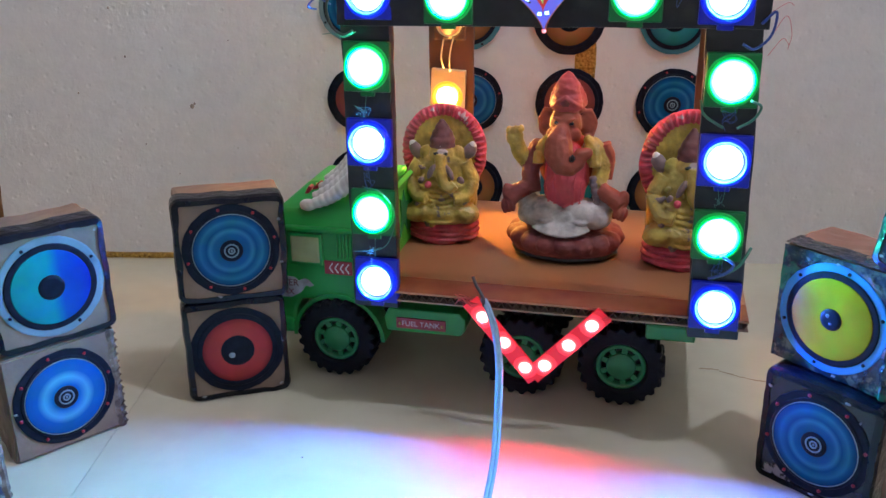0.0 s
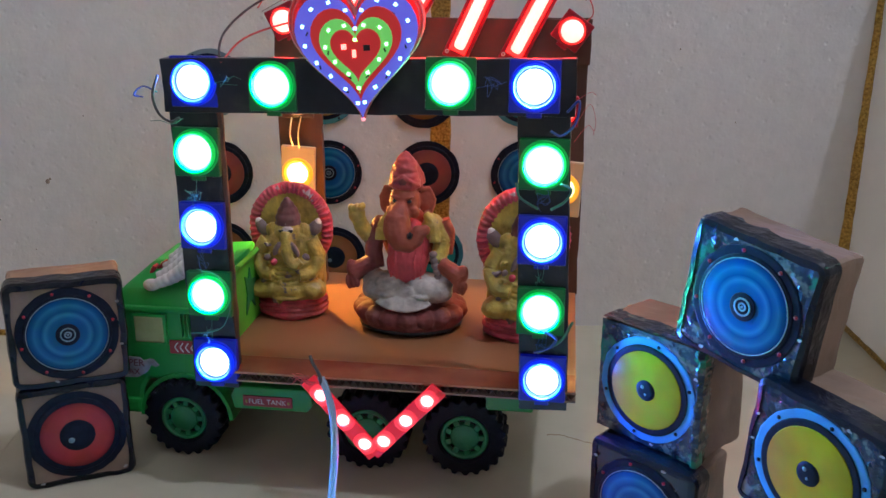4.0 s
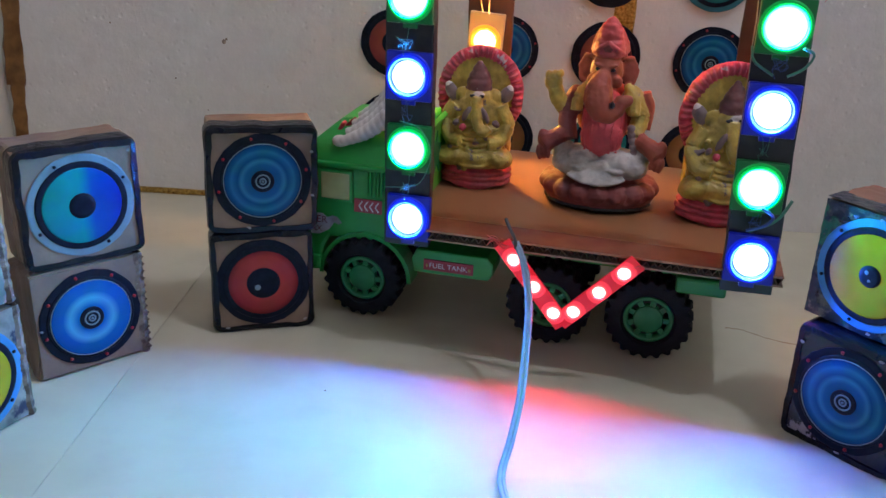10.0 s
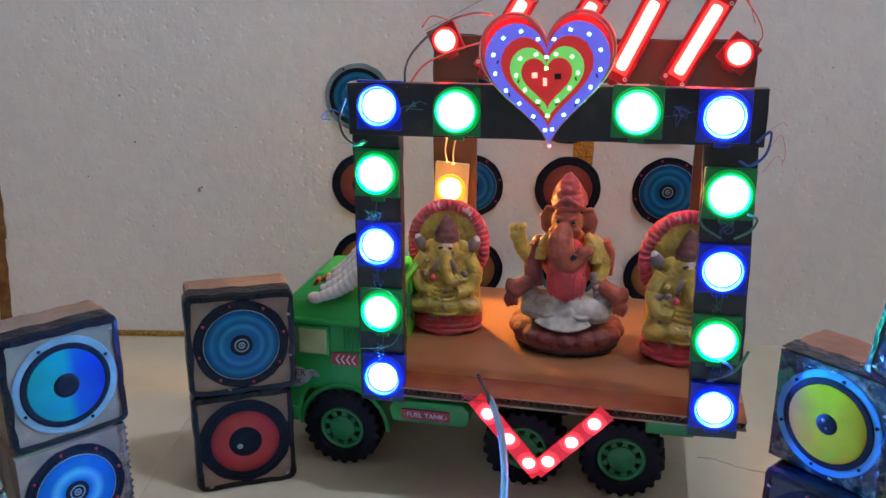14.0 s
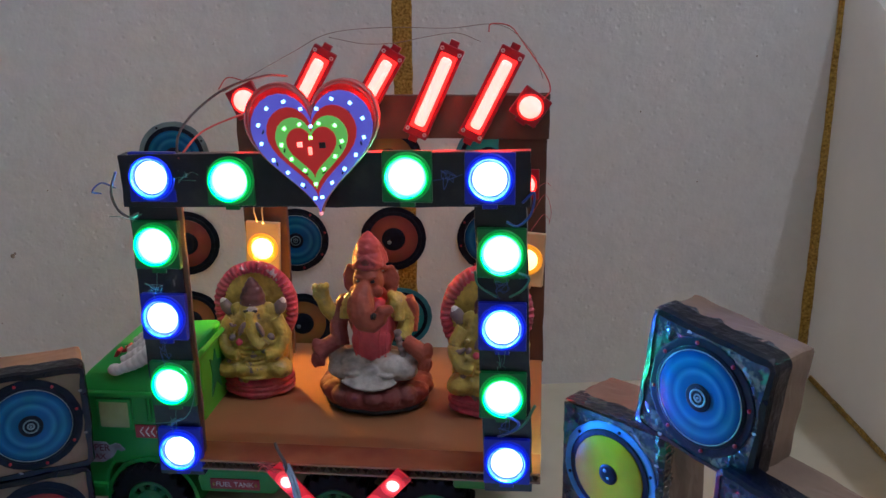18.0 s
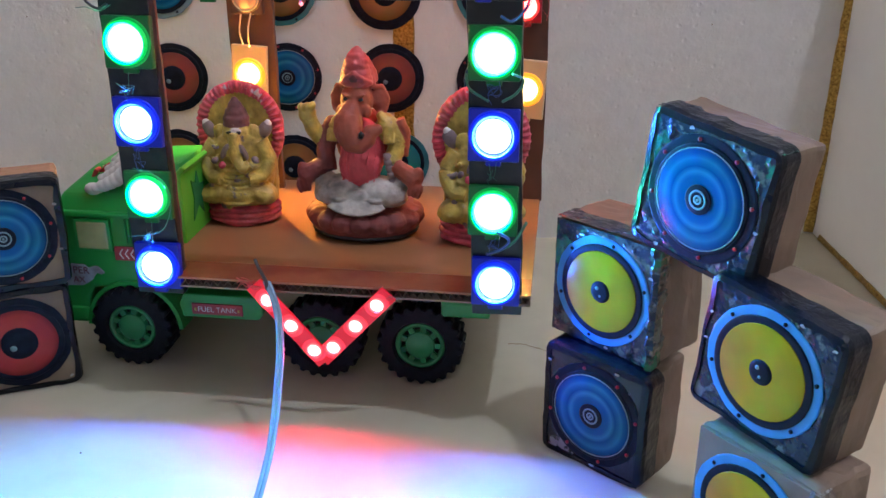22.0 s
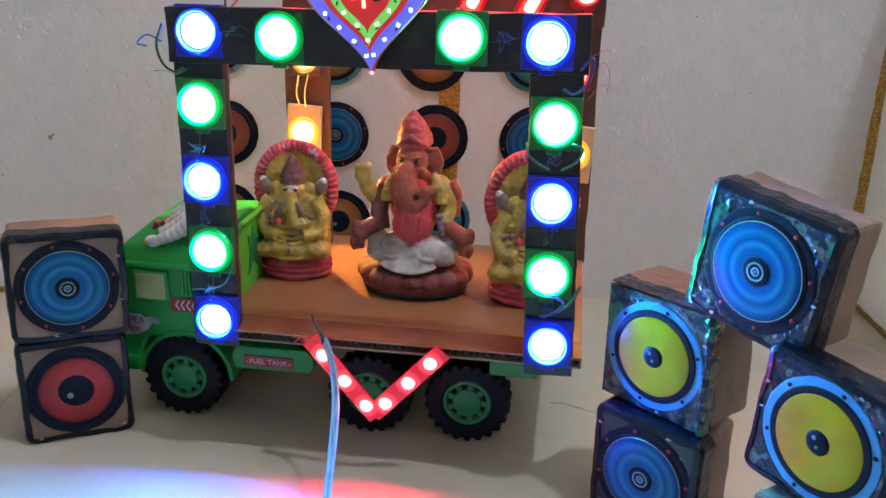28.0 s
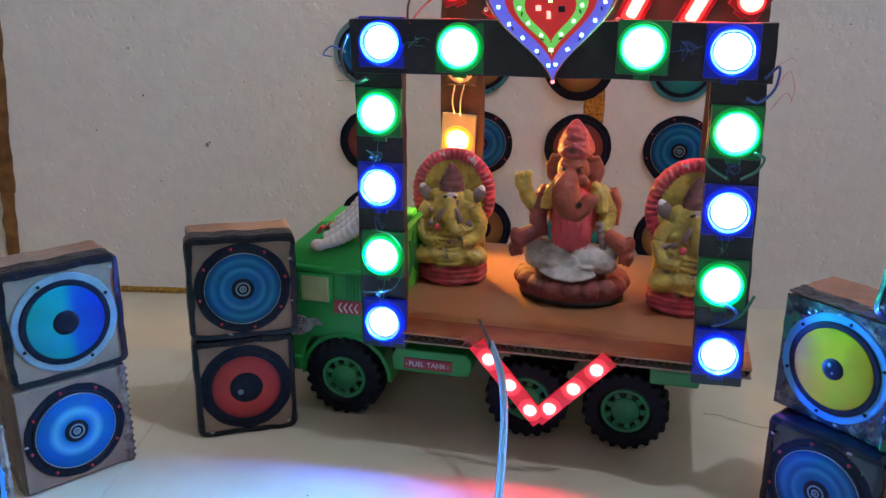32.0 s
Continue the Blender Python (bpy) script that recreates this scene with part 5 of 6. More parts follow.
# ---- red LED strip in a V ----
vstrip = thing("led_strip_v", TRUCK, "lit red LED strip bent to a V on the platform edge", "LED strip")
VY = -0.0555
for (xa, za), (xb, zb) in (((0.1135, 0.0955), (0.1585, 0.0425)), ((0.1555, 0.0445), (0.2015, 0.0945))):
    d = Vector((xb - xa, 0, zb - za))
    ang = math.atan2(d.x, d.z)
    bm = bmesh.new()
    box(bm, (0, 0, d.length / 2), (0.0122, 0.0022, d.length), 0.0006)
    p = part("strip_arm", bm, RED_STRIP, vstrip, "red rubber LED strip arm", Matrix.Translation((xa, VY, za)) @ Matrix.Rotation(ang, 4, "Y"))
    for t in ((0.195, 0.52, 0.84) if xa < 0.14 else (0.19, 0.52, 0.83)):
        bm = bmesh.new()
        lathe(bm, [(0.0042, 0.0), (0.0041, 0.0003), (0, 0.0004)], 18)
        part("led_dot", bm, LED_RED_DOT, p, "glowing red dot", Matrix.Translation((0, -0.0011, d.length * t)))
        bm = bmesh.new()
        lathe(bm, [(0.0007, 0.0), (0.0006, 0.00035), (0.00035, 0.0006), (0, 0.0007)], 8)
        part("chip", bm, CHIP_SCARLET, p, "tiny bright LED chip", Matrix.Translation((0, -0.0015, d.length * t)))
        bm = bmesh.new()
        lathe(bm, [(0.0054, 0.0), (0.0052, 0.0014), (0.0047, 0.0018), (0.0043, 0.0)], 20)
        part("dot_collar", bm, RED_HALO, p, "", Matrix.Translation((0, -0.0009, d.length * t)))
        # Added glowing ring stands for the halo round the dot.
        bm = bmesh.new()
        lathe(bm, [(0.0082, 0.0), (0.0072, 0.0004), (0.0056, 0.0006), (0.0053, 0.0)], 24)
        for v in bm.verts:
            v.co.x = max(-0.0059, min(0.0059, v.co.x))
        part("halo_disc", bm, RED_DOT_HALO, p, "added ring glowing as a dot's halo", Matrix.Translation((0, -0.0011, d.length * t)))

# ---- cables ----
def cable(name, pts, r, material, label):
    bm = bmesh.new()
    sweep(bm, pts, r, 10, 0, 10)
    return solid(name, bm, material, label, "cable")


def tr(x, y, z):
    return TRUCK @ Vector((x, y, z))


CABLE = [tr(*p) for p in ((0.1225, -0.056, 0.098), (0.127, -0.061, 0.0925), (0.1335, -0.071, 0.081), (0.139, -0.0884, 0.0664), (0.142, -0.1092, 0.0474), (0.1442, -0.1323, 0.0293), (0.1435, -0.1545, 0.0134), (0.1425, -0.174, 0.004), (0.149, -0.1946, 0.003), (0.162, -0.2185, 0.003), (0.1772, -0.2403, 0.003), (0.215, -0.29, 0.003), (0.3, -0.45, 0.003))]
for off in (-0.0011, 0.0011):
    cable("power_cable", [p + Vector((off, 0, 0)) for p in CABLE], 0.0014, WIRE_BLUE, "blue-grey twin power cable running down to the floor")
cable("cable_end", [tr(0.1145, -0.052, 0.1115), tr(0.1175, -0.055, 0.107), tr(0.1225, -0.058, 0.1), tr(0.1235, -0.0595, 0.094)], 0.0011, WIRE_DARK, "stripped dark cable end at the platform edge")


def loop(name, pts, material, label, r=0.00055):
    bm = bmesh.new()
    sweep(bm, [tr(*p) for p in pts], r, 6, 0, 6)
    return tagged(part(name, bm, material, None), label, "wire", "loose LED wires")


FY = -0.0575
for k in range(5):
    loop("wire", [(0.1145 + 0.0012 * k, VY - 0.001, 0.0945), (0.111 + 0.001 * k, VY - 0.004, 0.0985 - 0.0012 * k), (0.107 + 0.0008 * k, VY - 0.006, 0.0975 + 0.0016 * (k % 3)), (0.1045 + 0.0015 * (k % 2), VY - 0.005, 0.0945 + 0.0018 * k)], WIRE_RED, "frayed red wire end at the strip's tip", 0.0003)
loop("wire", [(0.026, FY + 0.004, 0.2836), (0.0188, FY, 0.2876), (0.0143, FY - 0.004, 0.283), (0.0184, FY, 0.281)], WIRE_BLUE2, "loose blue wire end", 0.0006)
loop("wire", [(0.0289, FY, 0.2947), (0.0245, FY, 0.2825), (0.0273, FY, 0.2714), (0.0345, FY, 0.2663), (0.0406, FY, 0.2688)], WIRE_DARK, "dark wire looped round the frame corner", 0.0009)
loop("wire", [(0.0212, FY, 0.2663), (0.0294, FY - 0.003, 0.2673), (0.0355, FY, 0.2648), (0.0426, FY, 0.2683)], WIRE_GREEN, "loose green wire end", 0.00025)
loop("wire", [(0.0662, FY + 0.006, 0.2942), (0.0643, FY + 0.02, 0.3172), (0.0775, 0.0, 0.336), (0.088, 0.06, 0.34), (0.095, 0.1, 0.336)], WIRE_DARK, "dark wire arching from the frame to the rear beam", 0.0008)
loop("wire", [(0.0671, FY + 0.006, 0.3019), (0.0736, FY + 0.03, 0.3141), (0.09, 0.0, 0.321), (0.1, 0.05, 0.322)], WIRE_RED, "red wire from the frame to the heart lamp", 0.0007)
loop("wire", [(0.2764, FY + 0.004, 0.2775), (0.2831, FY, 0.2846), (0.2815, FY - 0.002, 0.2724), (0.2739, FY, 0.2643), (0.2672, FY, 0.2668)], WIRE_BLUE2, "blue wire looped round the frame corner", 0.0008)
for z0, xs, c in ((0.2198, 0.0445, WIRE_GREEN), (0.1737, 0.0463, WIRE_BLUE2), (0.125, 0.0472, WIRE_GREEN), (0.2254, 0.2641, WIRE_BLUE2), (0.1742, 0.2646, WIRE_GREEN), (0.129, 0.2661, WIRE_BLUE2), (0.2907, 0.0714, WIRE_GREEN), (0.2927, 0.232, WIRE_BLUE2)):
    y = lean(z0) - (0.009 if z0 < 0.28 else 0.011)
    for k in range(3):
        pts = [(xs + random.gauss(0, 0.0024), y + random.uniform(-0.0015, 0.003), z0 + random.gauss(0, 0.0024)) for _ in range(5)]
        if k == 0:
            far = 0.009 if z0 < 0.28 else 0.002
            pts = [(xs - (0.001 if z0 < 0.28 else 0.009), y + 0.002, z0 - far)] + pts + [(xs + (0.002 if z0 < 0.28 else 0.009), y + 0.002, z0 + far)]
        loop("wire", pts, c, "short twisted wire between two modules", 0.00015)
loop("wire", [(0.0423, lean(0.17) - 0.009, 0.1698), (0.0556, lean(0.17) - 0.01, 0.1668), (0.0629, lean(0.16) - 0.006, 0.1508), (0.0591, lean(0.15) - 0.006, 0.134), (0.0522, lean(0.13) - 0.009, 0.127), (0.0341, lean(0.13) - 0.011, 0.125)], WIRE_GREEN, "thin green wire looped beside the post", 0.0003)
loop("wire", [(0.2748, lean(0.24) - 0.014, 0.236), (0.2809, lean(0.235) - 0.012, 0.2324), (0.2774, lean(0.23) - 0.01, 0.2244), (0.2692, lean(0.22) - 0.009, 0.2188)], WIRE_GREEN, "green wire bowed below a module", 0.0008)
loop("wire", [(0.2479, lean(0.235) - 0.006, 0.2339), (0.2504, lean(0.23) - 0.009, 0.2259), (0.2616, lean(0.22) - 0.009, 0.2188)], WIRE_GREEN, "green wire bowed below a module", 0.0008)
loop("wire", [(0.2681, lean(0.14) - 0.014, 0.1419), (0.2757, lean(0.135) - 0.012, 0.1359), (0.2716, lean(0.13) - 0.01, 0.129), (0.2621, lean(0.125) - 0.009, 0.1245)], WIRE_BLUE2, "blue wire bowed below a module", 0.001)
loop("wire", [(0.2858, lean(0.145) - 0.004, 0.1449), (0.2782, lean(0.135) - 0.009, 0.133), (0.2641, lean(0.13) - 0.009, 0.1245)], WIRE_GREEN, "pale green wire bowed below a module", 0.001)
for x0, z0, dx in ((0.1115, 0.097, -0.006), (0.2015, 0.092, 0.006)):
    for k in range(5):
        p = [(x0 + random.gauss(0, 0.0015), VY - 0.0015, z0 + random.gauss(0, 0.0015)) for _ in range(2)]
        loop("strand", p + [(x0 + dx * random.uniform(0.3, 1), VY - random.uniform(0.001, 0.004), z0 + random.uniform(-0.004, 0.004))], WIRE_RED, "frayed red strand at the strip end", 0.0002)
# thin strands along the tops of the red bars
loop("strand", [(0.038, RY - 0.02, 0.322), (0.055, RY - 0.02, 0.331), (0.095, RY - 0.018, 0.352), (0.125, RY - 0.018, 0.366), (0.17, RY - 0.018, 0.37), (0.215, RY - 0.018, 0.369), (0.255, RY - 0.018, 0.371), (0.278, RY - 0.02, 0.352), (0.287, RY - 0.02, 0.332)], COPPER, "thin copper strand along the red bars", 0.0003)
loop("strand", [(0.124, RY - 0.018, 0.363), (0.15, RY - 0.018, 0.358), (0.175, RY - 0.018, 0.3585), (0.2, RY - 0.018, 0.363), (0.222, RY - 0.018, 0.3655), (0.24, RY - 0.018, 0.359)], COPPER, "thin copper strand along the red bars", 0.0003)
loop("strand", [(0.272, RY - 0.018, 0.358), (0.262, RY - 0.018, 0.37), (0.248, RY - 0.018, 0.372), (0.246, RY - 0.018, 0.366)], WIRE_RED, "red wire end above the red bars", 0.0005)
loop("strand", [(0.272, RY - 0.02, 0.358), (0.288, RY - 0.022, 0.336), (0.2925, RY - 0.024, 0.324), (0.288, RY - 0.024, 0.317)], WIRE_RED, "red wire to the round red module", 0.0005)
loop("strand", [(0.038, RY - 0.03, 0.325), (0.046, RY - 0.03, 0.334), (0.06, RY - 0.03, 0.331)], WIRE_RED, "red wire at the round red module", 0.0005)
loop("strand", [(0.055, RY - 0.012, 0.215), (0.0535, RY - 0.014, 0.225), (0.055, RY - 0.012, 0.238)], CREAM, "pale wire between two warm modules", 0.0006)
loop("strand", [(0.06, RY - 0.012, 0.213), (0.0605, RY - 0.014, 0.226), (0.063, RY - 0.012, 0.239)], CREAM, "pale wire between two warm modules", 0.0006)
for k in range(3):
    x, z = 0.286 + random.uniform(0, 0.004), 0.27 + random.uniform(-0.02, 0.015)
    loop("strand", [(0.281, -0.058, z), (x, -0.05, z + random.uniform(0, 0.012)), (x + random.uniform(0.001, 0.004), -0.05, z + random.uniform(-0.004, 0.008)), (x + random.uniform(0.001, 0.005), -0.05, z + random.uniform(-0.008, 0.008))], WIRE_RED, "frayed red strand at the frame corner", 0.00016)


# ---- clay idols ----
def moulded(name, bm, mats, label, m, group="", voxel=0.0007, seed=0.0):
    """Melt the lumps of one figure into a single clay body and paint it by the nearest lump."""
    tree = BVHTree.FromBMesh(bm)
    bm.faces.ensure_lookup_table()
    paint = [f.material_index for f in bm.faces]
    raw = bpy.data.meshes.new("raw")
    bm.to_mesh(raw)
    bm.free()
    tmp = new("tmp_clay", raw)
    rm = tmp.modifiers.new("melt", "REMESH")
    rm.mode, rm.voxel_size = "VOXEL", voxel
    sm = tmp.modifiers.new("soften", "SMOOTH")
    sm.factor, sm.iterations = 0.5, 2
    me = bpy.data.meshes.new_from_object(tmp.evaluated_get(bpy.context.evaluated_depsgraph_get()))
    bpy.data.objects.remove(tmp)
    me.materials.clear()
    for x in mats:
        me.materials.append(x)
    for p in me.polygons:
        hit = tree.find_nearest(p.center)
        p.material_index = paint[hit[2]]
        p.use_smooth = True
    off = Vector((seed, 0, 0))
    for v in me.vertices:
        v.co += noise.noise_vector(v.co * 120 + off) * 0.0006 + noise.noise_vector(v.co * 330 + off) * 0.0003
    ob = new(name, me)
    ob.matrix_basis = m
    return tagged(ob, label, "idol", group)


def lumps(bm, line, mi, n=5, flat=1.0):
    """Overlapping lumps along (x, y, z, radius) points."""
    for p, q in zip(line, line[1:]):
        for k in range(n):
            c = [p[i] + (q[i] - p[i]) * k / n for i in range(4)]
            ball(bm, c[:3], (c[3], c[3] * flat, c[3]), mi, None, 14, 10)


def seated_idol():
    bm = bmesh.new()
    # 0 terracotta, 1 maroon, 2 pink, 3 mustard, 4 white, 5 bare clay, 6 black
    ball(bm, (0, 0, 0.0085), (0.0415, 0.033, 0.0095), 1, u=36, v=14)
    ball(bm, (0, 0, 0.003), (0.040, 0.0315, 0.004), 6, u=30)
    for k in range(17):
        a = 2 * math.pi * k / 17
        ball(bm, (0.0345 * math.cos(a), 0.0265 * math.sin(a), 0.0135), (0.0098, 0.0092, 0.0075), 1, Euler((0, 0, a)), 12, 8)
    ball(bm, (0, 0.002, 0.019), (0.036, 0.027, 0.0065), 1, u=28)
    # crossed legs with cloth folds
    for s in (-1, 1):
        ball(bm, (0.0165 * s, -0.010, 0.0335), (0.0185, 0.0155, 0.0105), 4, Euler((0, radians(10 * s), radians(-12 * s))), 22, 14)
        ball(bm, (0.0265 * s, -0.006, 0.0355), (0.0085, 0.0115, 0.0095), 4)
        for k in range(5):
            t = k / 4
            sweep(bm, [(0.004 * s, -0.0235 + 0.002 * k, 0.0305 + 0.0035 * t), (0.0165 * s, -0.0258 + 0.002 * k, 0.0315 + 0.005 * t), (0.0305 * s, -0.0125 + 0.001 * k, 0.030 + 0.009 * t)], 0.0018, 8, 4, 6, 0.0012)
    ball(bm, (0, -0.0195, 0.0315), (0.013, 0.0065, 0.0065), 4)
    for k in range(23):
        u = -1 + k / 11
        rod(bm, (0.012 * u, -0.0235, 0.0318), (0.0205 * u, -0.0335 + 0.007 * u * u, 0.0218 + 0.0035 * u * u), 0.0010, 0.0013, 8, 4)
    # body: cloth over chest and belly
    ball(bm, (-0.0005, -0.001, 0.060), (0.0162, 0.0145, 0.0245), 2, u=26, v=18)
    ball(bm, (-0.0005, -0.009, 0.051), (0.0152, 0.0105, 0.0155), 2, u=26)
    ball(bm, (-0.001, 0.007, 0.066), (0.0215, 0.011, 0.024), 0)
    for k in range(6):
        sweep(bm, [(-0.013 + 0.0052 * k, -0.0125, 0.0715), (-0.0125 + 0.0049 * k, -0.0185, 0.055), (-0.011 + 0.0044 * k, -0.0165, 0.042)], 0.0006, 6, 2, 5)
    # shoulders and arms
    ball(bm, (-0.0215, 0.001, 0.0755), (0.0085, 0.008, 0.0095), 1)
    ball(bm, (0.0175, 0.0, 0.0775), (0.0085, 0.0085, 0.0105), 3)
    sweep(bm, [(-0.0235, 0.001, 0.0745), (-0.0265, -0.004, 0.061), (-0.0235, -0.0105, 0.0475)], 0.0074, 10, 1, 6, 0.0062)
    sweep(bm, [(0.0195, 0.001, 0.0785), (0.0245, -0.001, 0.067), (0.0215, -0.008, 0.054)], 0.0072, 10, 3, 6, 0.006)
    sweep(bm, [(0.0245, 0.003, 0.083), (0.0285, 0.003, 0.071), (0.0265, 0.001, 0.058)], 0.0052, 10, 0, 6, 0.0062)
    for k in range(5):
        ball(bm, (0.0195 + 0.0009 * k, -0.012, 0.0605 - 0.0045 * k), (0.003, 0.0028, 0.0026), 5, None, 10, 8)
    for s, mi in ((-1, 1), (1, 0)):
        # open palm turned outwards at the hip
        sweep(bm, [(0.0255 * s, -0.008, 0.052), (0.0345 * s, -0.012, 0.0475), (0.0405 * s, -0.0135, 0.0425)], 0.0058, 12, mi, 6, 0.0068)
        ball(bm, (0.0400 * s, -0.013, 0.0445), (0.0055, 0.0052, 0.0092), mi, Euler((0, radians(18 * s), 0)))
        for k in range(3):
            ball(bm, ((0.0375 + 0.003 * k) * s, -0.0165, 0.0385 - 0.001 * k), (0.0022, 0.0028, 0.006), mi, Euler((0, radians(14 * s), 0)), 8, 6)
    # raised forearm with a closed palm
    sweep(bm, [(-0.0215, 0.003, 0.0745), (-0.0295, 0.001, 0.0675), (-0.0345, -0.003, 0.074), (-0.0375, -0.005, 0.083)], 0.0066, 12, 3, 6, 0.0056)
    ball(bm, (-0.0388, -0.0055, 0.0868), (0.0068, 0.0052, 0.0074), 3, Euler((0, radians(16), 0)))
    for k in range(3):
        ball(bm, (-0.0425 + 0.0042 * k, -0.0075, 0.0915 + 0.0006 * k), (0.0028, 0.0034, 0.0034), 3, Euler((0, radians(20), 0)), 8, 6)
    # scarf beside the neck
    for s, mi in ((-1, 3), (1, 3)):
        sweep(bm, [(0.0125 * s, -0.002, 0.088), (0.019 * s, -0.004, 0.080), (0.0205 * s, -0.0075, 0.068)], 0.0034, 8, mi, 6, 0.0048)
    # head, ears, trunk
    ball(bm, (-0.002, -0.006, 0.0985), (0.0116, 0.0112, 0.0128), 0, u=26, v=18)
    for s in (-1, 1):
        ball(bm, (-0.002 + 0.0148 * s, 0.0, 0.0968), (0.0064, 0.0022, 0.0092), 0, Euler((0, radians(-6 * s), radians(22 * s))))
        lumps(bm, [(-0.002 + 0.0105 * s, -0.003, 0.107, 0.0016), (-0.002 + 0.0158 * s, 0.001, 0.1065, 0.0018), (-0.002 + 0.0200 * s, 0.002, 0.0985, 0.0019), (-0.002 + 0.0180 * s, 0.0, 0.0905, 0.0019), (-0.002 + 0.0128 * s, -0.003, 0.0865, 0.0018)], 0)
        ball(bm, (-0.002 + 0.0055 * s, -0.0165, 0.1008), (0.0019, 0.0013, 0.0011), 6, Euler((0, radians(-10 * s), 0)), 10, 6)
        ball(bm, (-0.002 + 0.0054 * s, -0.0158, 0.1036), (0.0038, 0.0019, 0.0010), 0, Euler((0, radians(-14 * s), 0)), 10, 6)
        ball(bm, (-0.002 + 0.0082 * s, -0.0145, 0.0925), (0.0042, 0.0042, 0.0046), 0)
        # cloth falling from the crown to the ears
        lumps(bm, [(-0.001 + 0.0055 * s, -0.003, 0.1255, 0.002), (-0.0015 + 0.0092 * s, -0.002, 0.117, 0.0018), (-0.002 + 0.0118 * s, -0.002, 0.1085, 0.0016)], 7)
    lumps(bm, [(-0.0025, -0.0152, 0.0975, 0.0042), (-0.0038, -0.0190, 0.0925, 0.0074), (-0.0046, -0.0222, 0.0868, 0.0098), (-0.0040, -0.0245, 0.0805, 0.0102), (-0.0012, -0.0257, 0.0748, 0.0086), (0.0048, -0.0262, 0.0724, 0.0066), (0.0098, -0.026, 0.0758, 0.0056), (0.0120, -0.0255, 0.0808, 0.0052), (0.0172, -0.0248, 0.0828, 0.0036)], 0)
    # Black lump paints the shade of the hollow inside the trunk's curl.
    ball(bm, (0.0066, -0.0322, 0.0801), (0.0017, 0.0026, 0.0026), 6)
    # crown: a wound band with a knob on top and folds falling to the ears
    for z, r, hh in ((0.1105, 0.0118, 0.0045), (0.1140, 0.0115, 0.0046), (0.1175, 0.0106, 0.0044), (0.1215, 0.0090, 0.0042), (0.1245, 0.0086, 0.0046), (0.1278, 0.0070, 0.0046), (0.1305, 0.0046, 0.0040), (0.1328, 0.0024, 0.0024)):
        ball(bm, (-0.0018, -0.0040, z), (r, r * 0.96, hh), 7, u=24)
    for s in (-1, 1):
        lumps(bm, [(-0.0018, -0.0148, 0.1185, 0.0016), (-0.0018 + 0.006 * s, -0.0138, 0.1138, 0.0015), (-0.0018 + 0.0112 * s, -0.0065, 0.1098, 0.0016)], 7)
        lumps(bm, [(-0.0018, -0.0120, 0.1245, 0.0014), (-0.0018 + 0.0052 * s, -0.0102, 0.1225, 0.0014), (-0.0018 + 0.0085 * s, -0.0040, 0.1205, 0.0015)], 7)
        lumps(bm, [(-0.0018 + 0.0066 * s, -0.001, 0.1260, 0.0018), (-0.0018 + 0.0108 * s, 0.000, 0.1180, 0.0018), (-0.0018 + 0.0125 * s, 0.001, 0.1095, 0.0016)], 7)
    ball(bm, (-0.0018, -0.0142, 0.1150), (0.0030, 0.0016, 0.0040), 1, Euler((radians(14), 0, 0)), 12, 8)
    return moulded("seated_idol", bm, [TERRA, MAROON, PINK, YELLOW, CLOTH, BARE, BLACK, CROWN], "painted clay elephant-headed idol seated on a round base", TRUCK @ pose(0.1645, 0.052, BED_Z + 0.0071, 0, 0, -2))


